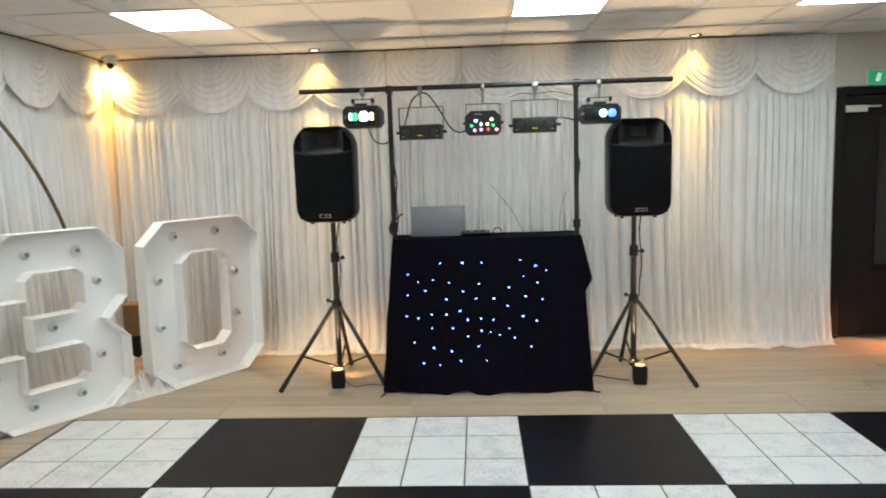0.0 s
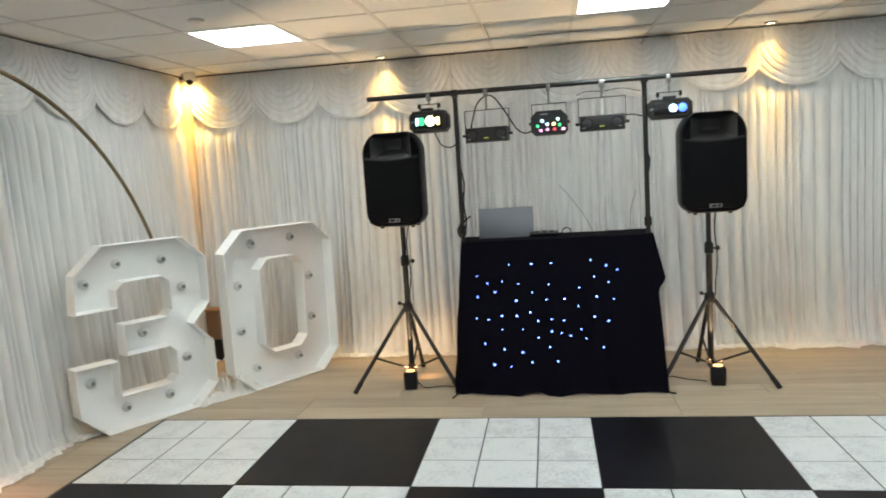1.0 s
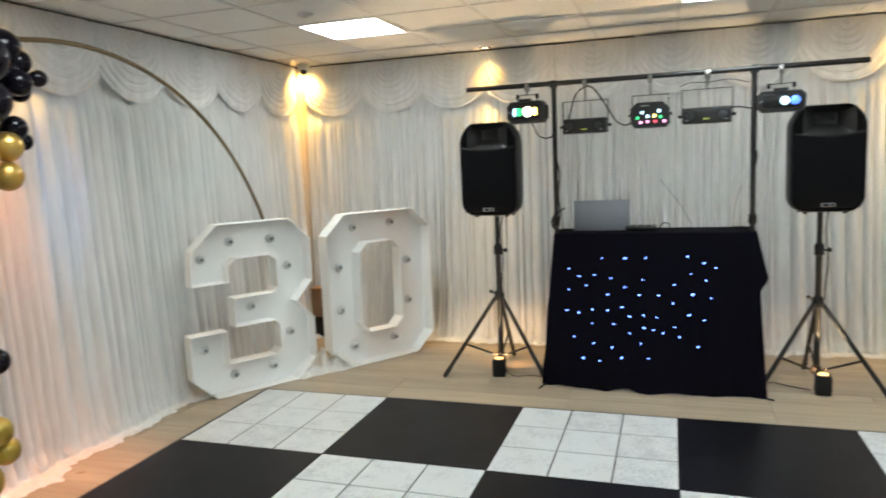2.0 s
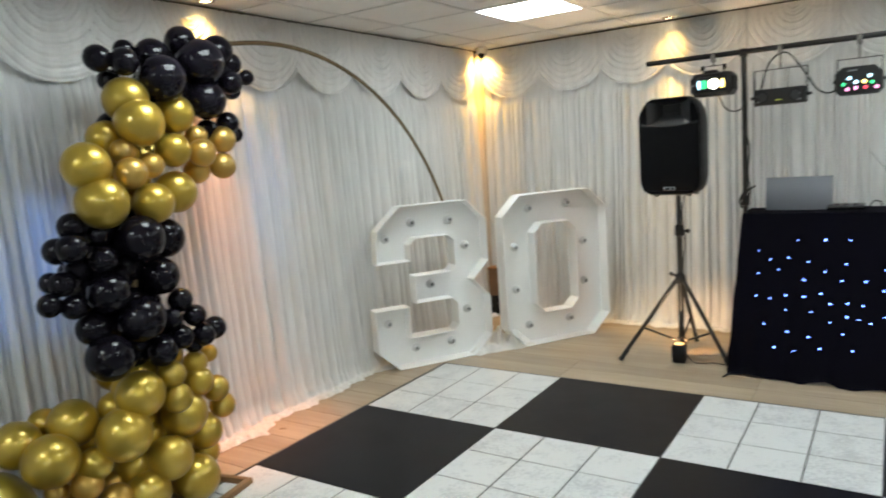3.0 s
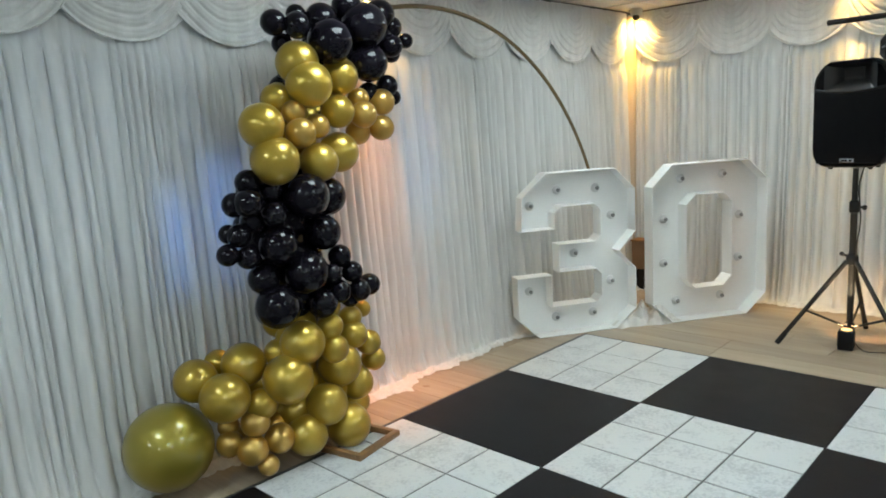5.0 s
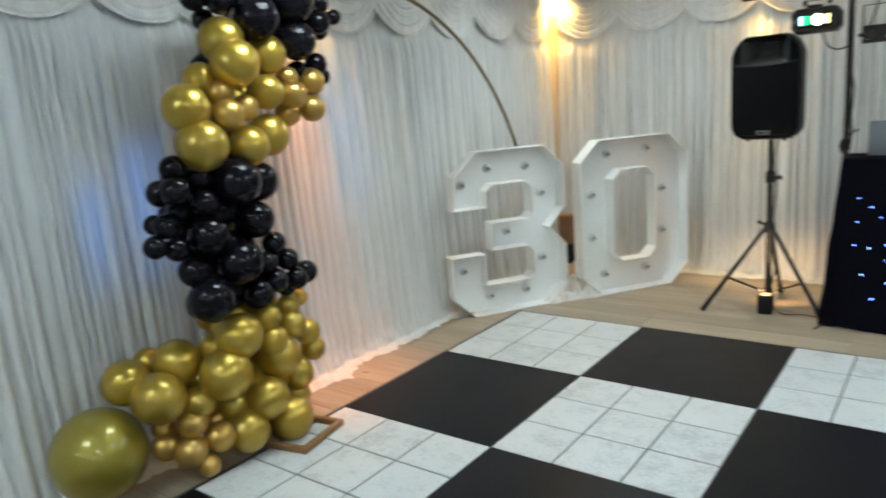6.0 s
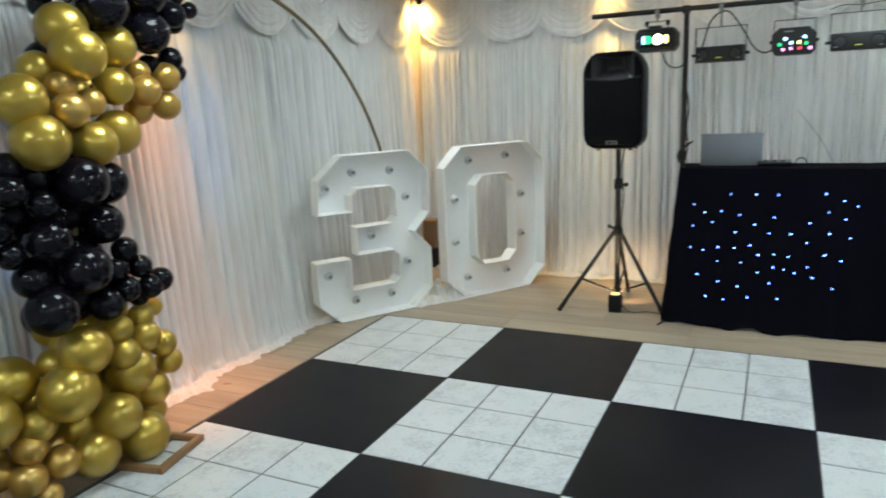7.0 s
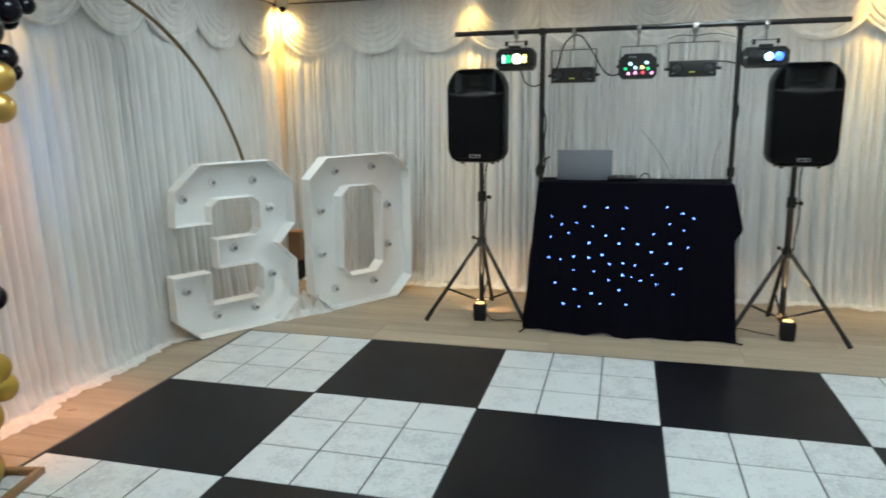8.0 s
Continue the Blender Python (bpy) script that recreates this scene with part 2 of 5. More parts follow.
M_BASEWOOD = mat("brown_wooden_batten", (0.23, 0.125, 0.05), 0.45, 0, 0.25, 12, 90, 0.1, stretch=(1, 4, 4))
M_DOOR = mat("black_door_paint", (0.010, 0.0085, 0.009), 0.7, 0, 0.2, spec=0.25)
M_GREEN = glow("green_sign_face", (0.015, 0.30, 0.13), 0.5)
M_SIGNWHITE = glow("white_sign_marking", (0.85, 0.9, 0.85), 0.4)
M_PVC = mat("white_plastic", (0.70, 0.69, 0.66), 0.35, 0, 0.04)
M_LENS_WARM = glow("warm_lamp_glass", (1.0, 0.75, 0.4), 14)
M_BEAD = glow("uplighter_lens", (1.0, 0.62, 0.22), 2.2)
M_LENS_COOL = glow("blue_white_lens", (0.08, 0.20, 1.0), 2.2)
M_LENS_YELLOW = glow("yellow_lens", (1.0, 0.74, 0.20), 5)
M_LENS_GREEN = glow("green_lens", (0.05, 0.70, 0.22), 1.5)
M_LENS_RED = glow("red_lens", (0.9, 0.06, 0.10), 1.4)
M_DISPLAY = glow("yellow_green_display", (0.45, 0.5, 0.08), 0.35)
M_LENS_ICE = glow("ice_white_lens", (0.50, 0.80, 1.0), 3.0)
M_LENS_PINK = glow("pink_lens", (1.0, 0.35, 0.65), 2.2)
M_CORE = glow("white_hot_core", (1.0, 0.92, 0.68), 6)
M_DARKLENS = mat("dark_lens_glass", (0.015, 0.016, 0.02), 0.35, 0, 0.1)
M_BOXWOOD = mat("brown_boxing_panel", (0.17, 0.10, 0.055), 0.5, 0, 0.2, 4, 60, 0.05)
M_CRUMPLE = fabric("crumpled_white_cloth", (0.78, 0.76, 0.72), 0.1)
m_glass, n_glass, l_glass = nodes_of("window_glass")
n_glass["Principled BSDF"].inputs["Transmission Weight"].default_value = 1.0
n_glass["Principled BSDF"].inputs["Roughness"].default_value = 0.02
M_GLASS = m_glass
M_DOORGLASS = mat("dark_door_glass", (0.02, 0.021, 0.022), 0.08, 0, 0.1)


# ---------------------------------------------------------------- mesh helpers
def mesh_of(name, bm, material, sharp=35):
    me = bpy.data.meshes.new(name)
    bm.normal_update()
    bm.to_mesh(me)
    bm.free()
    for m in material if isinstance(material, (list, tuple)) else [material]:
        me.materials.append(m)
    me.polygons.foreach_set("use_smooth", [True] * len(me.polygons))
    me.set_sharp_from_angle(angle=radians(sharp))
    return me


def part(name, bm, material, parent=None, label="", at=None, sharp=35):
    ob = new(name, mesh_of(name, bm, material, sharp))
    if parent is not None:
        ob.parent = parent
    if at is not None:
        ob.matrix_basis = at
    return tagged(ob, label)


def like(ob, parent, at, name=""):
    """Another object on the same mesh."""
    o = new(name or ob.name.split(".")[0], ob.data)
    o.parent = parent
    o.matrix_basis = at
    return o


def thing(name, at, label, category, group="", kind=""):
    ob = new(name)
    ob.matrix_basis = at
    return tagged(ob, label, category, group, kind)


def box(bm, c, s, bevel=0.0, seg=2, turn=None):
    r = bmesh.ops.create_cube(bm, size=1.0)
    vs = r["verts"]
    m = Matrix.Translation(c) @ (turn.to_4x4() if turn is not None else Matrix()) @ Matrix.Diagonal((*s, 1))
    bmesh.ops.transform(bm, matrix=m, verts=vs)
    if bevel:
        es = list({e for v in vs for e in v.link_edges})
        bmesh.ops.bevel(bm, geom=es, offset=bevel, segments=seg, affect="EDGES", profile=0.5)
    return bm


def rod(bm, a, b, r, seg=12, r2=None):
    a, b = Vector(a), Vector(b)
    d = b - a
    res = bmesh.ops.create_cone(bm, cap_ends=True, segments=seg, radius1=r, radius2=r if r2 is None else r2, depth=d.length)
    m = Matrix.Translation((a + b) / 2) @ d.to_track_quat("Z", "Y").to_matrix().to_4x4()
    bmesh.ops.transform(bm, matrix=m, verts=res["verts"])
    return bm


def ball(bm, c, r, u=20, v=14, squash=(1, 1, 1)):
    res = bmesh.ops.create_uvsphere(bm, u_segments=u, v_segments=v, radius=r)
    bmesh.ops.transform(bm, matrix=Matrix.Translation(c) @ Matrix.Diagonal((*squash, 1)), verts=res["verts"])
    return bm


def smooth_line(pts, steps=8):
    """Catmull-Rom through the points."""
    p = [Vector(q) for q in pts]
    p = [2 * p[0] - p[1], *p, 2 * p[-1] - p[-2]]
    out = []
    for i in range(1, len(p) - 2):
        a, b, c, d = p[i - 1 : i + 3]
        for k in range(steps):
            t = k / steps
            out.append(0.5 * (2 * b + (c - a) * t + (2 * a - 5 * b + 4 * c - d) * t * t + (3 * b - a - 3 * c + d) * t**3))
    return out + [p[-2]]


def tube(bm, pts, r, seg=8, steps=8, straight=False):
    line = [Vector(q) for q in pts] if straight else smooth_line(pts, steps)
    rings, up = [], Vector((0.31, 0.22, 0.92)).normalized()
    for i, q in enumerate(line):
        d = (line[min(i + 1, len(line) - 1)] - line[max(i - 1, 0)]).normalized()
        x = d.cross(up).normalized()
        y = x.cross(d)
        rings.append([bm.verts.new(q + r * (math.cos(2 * math.pi * k / seg) * x + math.sin(2 * math.pi * k / seg) * y)) for k in range(seg)])
    for a, b in zip(rings, rings[1:]):
        for k in range(seg):
            bm.faces.new((a[k], a[(k + 1) % seg], b[(k + 1) % seg], b[k]))
    bm.faces.new(rings[0][::-1])
    bm.faces.new(rings[-1])
    return bm


def lathe(bm, profile, seg=24, axis="Z", at=(0, 0, 0)):
    """Turns (radius, height) pairs round an axis."""
    rings = []
    for r, h in profile:
        ring = []
        for k in range(seg):
            a = 2 * math.pi * k / seg
            v = Vector((r * math.cos(a), r * math.sin(a), h))
            if axis == "Y":
                v = Vector((v.x, v.z, v.y))
            ring.append(bm.verts.new(v + Vector(at)))
        rings.append(ring)
    for a, b in zip(rings, rings[1:]):
        for k in range(seg):
            bm.faces.new((a[k], a[(k + 1) % seg], b[(k + 1) % seg], b[k]))
    bm.faces.new(rings[0][::-1])
    bm.faces.new(rings[-1])
    bmesh.ops.recalc_face_normals(bm, faces=bm.faces)
    return bm


def sheet(nu, nv, at):
    """A grid of nu by nv cells; at(i/nu, j/nv) gives each corner."""
    bm = bmesh.new()
    vs = [[bm.verts.new(at(i / nu, j / nv)) for j in range(nv + 1)] for i in range(nu + 1)]
    for i in range(nu):
        for j in range(nv):
            bm.faces.new((vs[i][j], vs[i + 1][j], vs[i + 1][j + 1], vs[i][j + 1]))
    return bm


def B():
    return bmesh.new()


# ---------------------------------------------------------------- room
X0, X1, Y0, Y1 = -0.62, 8.0, -9.0, 1.76
WINDOWS = [(-3.45, -2.36), (-1.5, -0.72)]
SILL, HEAD = 0.84, 2.12


def wall_slabs(name, pieces, label):
    bm = B()
    for lo, hi in pieces:
        box(bm, [(a + b) / 2 for a, b in zip(lo, hi)], [b - a for a, b in zip(lo, hi)])
    return tagged(part(name, bm, M_WALL), label, "wall", kind="structure")


left = [((X0 - 0.2, Y0 - 0.2, -0.2), (X0, WINDOWS[0][0], CEIL + 0.3)), ((X0 - 0.2, WINDOWS[0][1], -0.2), (X0, WINDOWS[1][0], CEIL + 0.3)),
        ((X0 - 0.2, WINDOWS[1][1], -0.2), (X0, Y1 + 0.2, CEIL + 0.3))]
for a, b in WINDOWS:
    left += [((X0 - 0.2, a, -0.2), (X0, b, SILL)), ((X0 - 0.2, a, HEAD), (X0, b, CEIL + 0.3))]
wall_slabs("wall_west", left, "warm grey painted wall with two windows behind drapes")
DX0, DX1, DZ = 5.41, 6.36, 2.04
wall_slabs("wall_north", [((X0, Y1, -0.2), (DX0, Y1 + 0.2, CEIL + 0.3)), ((DX1, Y1, -0.2), (X1, Y1 + 0.2, CEIL + 0.3)),
                          ((DX0, Y1, DZ), (DX1, Y1 + 0.2, CEIL + 0.3)), ((DX0, Y1 + 0.12, -0.2), (DX1, Y1 + 0.2, DZ))],
           "warm grey painted wall behind white drapes with a door opening")
wall_slabs("wall_east", [((X1, Y0 - 0.2, -0.2), (X1 + 0.2, Y1 + 0.2, CEIL + 0.3))], "plain warm grey painted wall")
wall_slabs("wall_south", [((X0, Y0 - 0.2, -0.2), (X1, Y0, CEIL + 0.3))], "plain warm grey painted wall")

for i, (a, b) in enumerate(WINDOWS):
    day = bpy.data.lights.new("window_daylight", "AREA")
    day.shape, day.size, day.size_y, day.energy, day.color = "RECTANGLE", HEAD - SILL, b - a, 36, (0.12, 0.34, 1.0)
    new("window_daylight", day).matrix_world = look((X0 - 0.16, (a + b) / 2, (SILL + HEAD) / 2), (X0 + 1, (a + b) / 2, (SILL + HEAD) / 2))
    w = tagged(new(f"window_{i + 1}"), "white framed window veiled by a white drape", "window", kind="structure")
    w.location = (X0 - 0.1, (a + b) / 2, (SILL + HEAD) / 2)
    wy, wz = (b - a) / 2, (HEAD - SILL) / 2
    bm = B()
    for s in (-1, 1):
        box(bm, (0, s * (wy - 0.025), 0), (0.06, 0.05, 2 * wz), 0.006)
        box(bm, (0, 0, s * (wz - 0.025)), (0.055, 2 * wy - 0.1, 0.05), 0.006)
    box(bm, (0, 0, 0), (0.05, 0.045, 2 * wz - 0.1), 0.005)
    part("window_frame", bm, M_PVC, w)
    part("window_sill", box(B(), (0.08, 0, -wz - 0.002), (0.16, 2 * wy + 0.06, 0.024), 0.005), M_PVC, w)
    for s in (-1, 1):
        pane = part("pane", box(B(), (0, s * (wy / 2 - 0.015), 0), (0.008, wy - 0.075, 2 * wz - 0.1)), M_GLASS, w)
        pane.visible_shadow = False

# ceiling: lay-in tiles a little above the grid bars, one mesh
PITCH, GX, GY = 0.595, 0.375, 0.03
PANELS = [(i, j) for j in (0, -4, -8, -12) for i in (0, 4, 7)]
bm = B()
i0, i1 = math.floor((X0 - GX) / PITCH), math.ceil((X1 - GX) / PITCH)
j0, j1 = math.floor((Y0 - GY) / PITCH), math.ceil((Y1 - GY) / PITCH)
for i in range(i0, i1):
    for j in range(j0, j1):
        if (i, j) in PANELS:
            continue
        xa, xb = max(X0, GX + i * PITCH + 0.011), min(X1, GX + (i + 1) * PITCH - 0.011)
        ya, yb = max(Y0, GY + j * PITCH + 0.011), min(Y1, GY + (j + 1) * PITCH - 0.011)
        if xb - xa < 0.02 or yb - ya < 0.02:
            continue
        n0 = len(bm.faces)
        dz = random.uniform(0, 0.003)
        box(bm, ((xa + xb) / 2, (ya + yb) / 2, CEIL + 0.017 + dz), (xb - xa + 0.006, yb - ya + 0.006, 0.03))
        bm.faces.ensure_lookup_table()
        for f in bm.faces[n0:]:
            f.material_index = 0
nt = len(bm.faces)
for i in range(i0, i1 + 1):
    x = GX + i * PITCH
    if X0 < x < X1:
        box(bm, (x, (Y0 + Y1) / 2, CEIL + 0.006), (0.024, Y1 - Y0, 0.014))
for j in range(j0, j1 + 1):
    y = GY + j * PITCH
    if Y0 < y < Y1:
        box(bm, ((X0 + X1) / 2, y, CEIL + 0.007), (X1 - X0, 0.022, 0.014))
nb = len(bm.faces)
box(bm, ((X0 + X1) / 2, (Y0 + Y1) / 2, CEIL + 0.2), (X1 - X0 + 0.4, Y1 - Y0 + 0.4, 0.1))
bm.faces.ensure_lookup_table()
for f in bm.faces[nt:nb]:
    f.material_index = 1
tagged(part("ceiling", bm, [M_CEIL, M_TBAR]), "suspended ceiling of off-white mineral tiles in a white grid", "ceiling", kind="structure")

# dark strips put in for the shaded gap where the ceiling meets the drapes
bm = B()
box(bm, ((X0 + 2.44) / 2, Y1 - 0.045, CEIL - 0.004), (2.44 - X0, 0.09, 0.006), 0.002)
tagged(part("trim", bm, M_GAPSHADE), "dark strip put in for the shaded gap along the ceiling", "trim", kind="structure")
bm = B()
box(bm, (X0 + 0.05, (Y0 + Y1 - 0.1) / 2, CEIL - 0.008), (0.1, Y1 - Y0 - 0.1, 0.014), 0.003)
tagged(part("trim", bm, M_GAPSHADE), "dark strip put in for the shaded gap along the ceiling", "trim", kind="structure")


def light_panel(i, j):
    c = (GX + (i + 0.5) * PITCH, GY + (j + 0.5) * PITCH, CEIL)
    t = thing("ceiling_light", pose(*c), "square white LED panel set flush in the ceiling grid, lit", "ceiling light", "ceiling panels")
    bm = B()
    h = PITCH / 2 - 0.013
    for s in (-1, 1):
        box(bm, (s * (h - 0.008), 0, 0.002), (0.016, 2 * h, 0.012), 0.002)
        box(bm, (0, s * (h - 0.008), 0.002), (2 * h - 0.032, 0.016, 0.012), 0.002)
    part("frame", bm, M_PVC, t)
    part("diffuser", box(B(), (0, 0, 0.004), (2 * h - 0.03, 2 * h - 0.03, 0.006)), M_PANEL, t, "glowing white diffuser")


for i, j in PANELS:
    light_panel(i, j)

for x, y in DOWNLIGHTS:
    t = thing("downlight", pose(x, y, CEIL), "small round recessed downlight with a warm lamp, lit", "downlight", "ceiling downlights")
    part("ring", lathe(B(), [(0.036, -0.002), (0.039, -0.008), (0.047, -0.006), (0.049, 0.002), (0.036, 0.006)], 28), M_STEEL, t)
    part("lamp", lathe(B(), [(0.001, -0.002), (0.026, -0.0025), (0.035, 0.0), (0.035, 0.01)], 24), M_LENS_WARM, t, "glowing warm lamp face")

t = thing("smoke_detector", pose(0.615, -0.235, CEIL), "round white smoke detector on the ceiling", "detector")
part("base", lathe(B(), [(0.001, 0.0), (0.046, 0.0), (0.047, -0.006), (0.042, -0.012), (0.03, -0.016), (0.001, -0.017)], 32), M_PVC, t)
part("sensor_cap", lathe(B(), [(0.001, -0.015), (0.018, -0.016), (0.016, -0.021), (0.001, -0.022)], 24), M_PVC, t)

t = thing("security_camera", pose(-0.365, 1.485, CEIL - 0.006), "white dome security camera with a dark lens in the ceiling corner", "camera")
part("housing", lathe(B(), [(0.001, 0.0), (0.05, 0.0), (0.052, -0.03), (0.046, -0.055), (0.036, -0.07), (0.001, -0.074)], 28), M_PVC, t)
part("lens_ball", ball(B(), (0.006, -0.02, -0.07), 0.03), M_BLACKPL, t, "dark glossy lens ball")

# ---------------------------------------------------------------- drapes
def drape(name, u0, u1, place, seed, label, hem=0.10, depth=0.056, wide=1.0, trail=0.06, pool=None):
    """A pleated voile from ceiling to floor: folds of uneven width, spreading and trailing at the hem."""
    rng = random.Random(seed)
    cuts, u = [u0], u0
    while u < u1:
        u += rng.choice((0.034, 0.045, 0.055, 0.07, 0.095)) * rng.uniform(0.85, 1.2) * wide
        cuts.append(u)
    deep = [rng.uniform(0.45, 1.0) for _ in cuts]
    cuts_a, deep_a = np.array(cuts), np.array(deep)

    def fold(q):
        k = int(np.clip(np.searchsorted(cuts_a, q) - 1, 0, len(cuts) - 2))
        s = (q - cuts[k]) / (cuts[k + 1] - cuts[k])
        return deep[k] * abs(math.sin(math.pi * min(max(s, 0), 1))) ** 0.6

    ztop, zlow = CEIL - 0.018, WOOD + 0.004

    def at(a, b):
        lying = max(0.0, 1 - b / 0.16)      # the lowest rows lie on the floor
        b = max(0.0, (b - 0.16) / 0.84)
        z = zlow + (ztop - zlow) * b**1.25
        q = u0 + (u1 - u0) * a
        low = 1 - b
        sway = 0.035 * noise.noise((q * 0.9 + seed, z * 0.4, 3.0)) * low + 0.006 * noise.noise((q * 5, z * 1.2, seed))
        hang = min(1.0, max(0.0, z / 0.16))
        gather = 1 - 0.88 * min(1.0, max(0.0, (z - 1.90) / 0.10))      # drawn flat under the swags
        o = depth * fold(q + sway) * (0.7 + 0.3 * low) * (0.3 + 0.7 * hang) * gather + 0.035 * (noise.noise((q * 1.9, z * 0.3, seed + 9.0)) + 0.4) * low
        flare = max(0.0, 1 - z / 0.34)
        o += hem * flare**2 * (0.7 + 0.6 * noise.noise((q * 2.6, 0.0, seed + 4.0))) + 0.05 * low * low + 0.045 * low**1.5 * abs(noise.noise((q * 4.5, z * 0.5, seed + 16.0)))
        if z < 0.09:
            g = 1 - max(z, 0) / 0.09
            o += g * (0.03 * (noise.noise((q * 11, z * 30, seed)) + 0.5) + 0.022 * noise.noise((q * 29, z * 60, seed + 2.0)) + 0.03 * max(0, noise.noise((q * 2.2, 1.0, seed + 6.0))))
            z += g * (0.012 * abs(noise.noise((q * 17, 5.0, seed))) + 0.008 * abs(noise.noise((q * 41, 7.0, seed))))
        if lying > 0:
            reach = trail * (0.75 + 0.9 * noise.noise((q * 3.1, 2.0, seed + 11.0)) + 0.6 * noise.noise((q * 7.0, 3.0, seed + 12.0)))
            if pool is not None:      # cloth heaped where the drape is pulled aside
                reach += 0.055 * math.exp(-(((q - pool) / 0.22) ** 2)) * (1 + 0.6 * noise.noise((q * 7.0, 4.0, seed)))
            o += max(0.012, reach) * lying
            rise = math.sin(math.pi * min(1.0, lying * 1.05)) * 0.9 + 0.1
            z = zlow + rise * (0.006 + 0.030 * abs(noise.noise((q * 13 + lying * 3, lying * 2.5, seed + 13.0))) + 0.012 * abs(noise.noise((q * 37, lying * 5, seed + 14.0))))
        return place(q + 0.01 * sway, o, z)

    t = thing(name, Matrix(), label, "drape", "wall drapes")
    widths = max(2, round((u1 - u0) / 1.15))
    for k in range(widths):      # widths of voile hung edge to edge
        part("voile_width", sheet(int((u1 - u0) / widths / 0.0052), 62, lambda a, b: at((k + a) / widths, b)), M_VOILE, t, sharp=180)
    tape = sheet(int((u1 - u0) / 0.05), 1, lambda a, b: place(u0 + (u1 - u0) * a, -0.004, ztop - 0.06 + 0.07 * b))
    part("heading_tape", tape, M_LINING, t)
    return t


def swag(w, seed):
    """One scalloped swag, w wide, hanging from z = 0 to -0.45, belly towards +y, with folds like nested arcs."""
    rng = random.Random(seed)
    half, drop, join = w / 2 * 1.04, 0.445, 0.285

    def at(a, b):
        s = 2 * a - 1
        edge = join + (drop - join) * (1 - abs(s) ** 2.3)
        z = -edge * b
        rx, rz = s * 0.30, -z
        r = math.sqrt((rx * 1.25) ** 2 + rz**2)
        near = math.exp(-((abs(s) - 1) ** 2) * 9)
        wave = math.sin(2 * math.pi * (r / 0.050 + 0.5 * noise.noise((s * 1.4, z * 3, seed * 1.7))))
        ridge = 0.0205 * (1 - abs(wave)) * (1.15 - 0.65 * b) * (1 - 0.35 * near) + 0.006 * wave
        belly = 0.026 * math.sin(math.pi * min(1, b * 0.86 + 0.05)) * (1 - abs(s) ** 3) + 0.014 - 0.010 * b
        rim = 0.003 * math.exp(-((b - 1) ** 2) * 400)
        return Vector((s * half, belly + ridge + rim + 0.006 * noise.noise((s * 3, z * 6, seed)), z))

    rim_line = [at(k / 40, 1.0) + Vector((0, 0.002, 0)) for k in range(41)]
    return mesh_of("swag_cloth", sheet(64, 56, at), M_SWAG, 180), mesh_of("rolled_hem", tube(B(), rim_line, 0.0035, 6, straight=True), M_SWAG, 60)


def on_north(u, o, z):
    return Vector((u, 1.715 - o, z))


def on_west(u, o, z):
    return Vector((-0.565 + o, u, z))


drape("drape", -0.485, 2.44, on_north, 3, "white pleated voile drape covering the back wall to the floor", 0.09, 0.080, 0.98, 0.09)
drape("drape", 2.425, 5.36, on_north, 8, "white pleated voile drape covering the back wall, ending by the door", 0.09, 0.080, 1.02, 0.09)
drape("drape", -1.86, 1.635, on_west, 15, "white pleated voile drape before the window wall, hem trailing", 0.05, 0.072, 1.2, 0.10, -1.62)
drape("drape", -5.2, -1.87, on_west, 21, "white pleated voile drape before the window wall, tinted blue by daylight", 0.10, 0.070, 0.86, 0.12)

def lining(u0, u1, seed, z0=WOOD + 0.01):
    """A denser white lining behind the voile, drawn almost shut over a window. Unseen, added to narrow the blue
    daylight.
    """
    def at(a, b):
        q = u0 + (u1 - u0) * a
        return Vector((-0.598 + 0.010 * math.sin(q * 71 + seed) + 0.004 * noise.noise((q * 9, b * 2, seed)), q, z0 + (CEIL - 0.04 - z0) * b))
    o = part("lining", sheet(max(8, int((u1 - u0) / 0.012)), 12, at), M_LINING, sharp=180)
    return tagged(o, "dense white lining, unseen, added behind the voile to narrow daylight", "lining", "window linings")


# added strips; the openings between and below them place the blue light
for k, (a, b) in enumerate(((-3.6, -2.74), (-2.66, -2.53), (-2.36, -2.2), (-1.62, -1.19), (-1.165, -0.99), (-0.97, -0.6))):
    lining(a, b, k)
for k, (a, b) in enumerate(((-2.74, -2.66), (-2.53, -2.36), (-1.19, -1.165), (-0.99, -0.97))):
    lining(a, b, k + 9, (1.30, 1.45, 1.9, 1.7)[k])

SWAG_MESHES = [swag(0.58, k) for k in range(4)]
NORTH_SWAGS = [-0.18, 0.385, 0.935, 1.5, 2.12, 2.73, 3.31, 3.895, 4.475, 5.05]
WEST_SWAGS = [1.30, 0.73, 0.16, -0.41, -0.98, -1.53, -1.95, -2.29, -2.81, -3.35, -3.9, -4.45]


def hang_swag(k, at):
    t = thing("swag", at, "white gathered swag scalloped along the top of the drape", "swag", "drape swags")
    for me in SWAG_MESHES[k % 4]:
        o = new(me.name.split(".")[0], me)
        o.parent = t


for k, u in enumerate(NORTH_SWAGS):
    hang_swag(k, pose(u, 1.694 - 0.005 * (k % 2), CEIL - 0.012, 0, 0, 180))
for k, u in enumerate(WEST_SWAGS):
    hang_swag(k + 2, pose(-0.545 + 0.005 * (k % 2), u, CEIL - 0.012, 0, 0, -90))

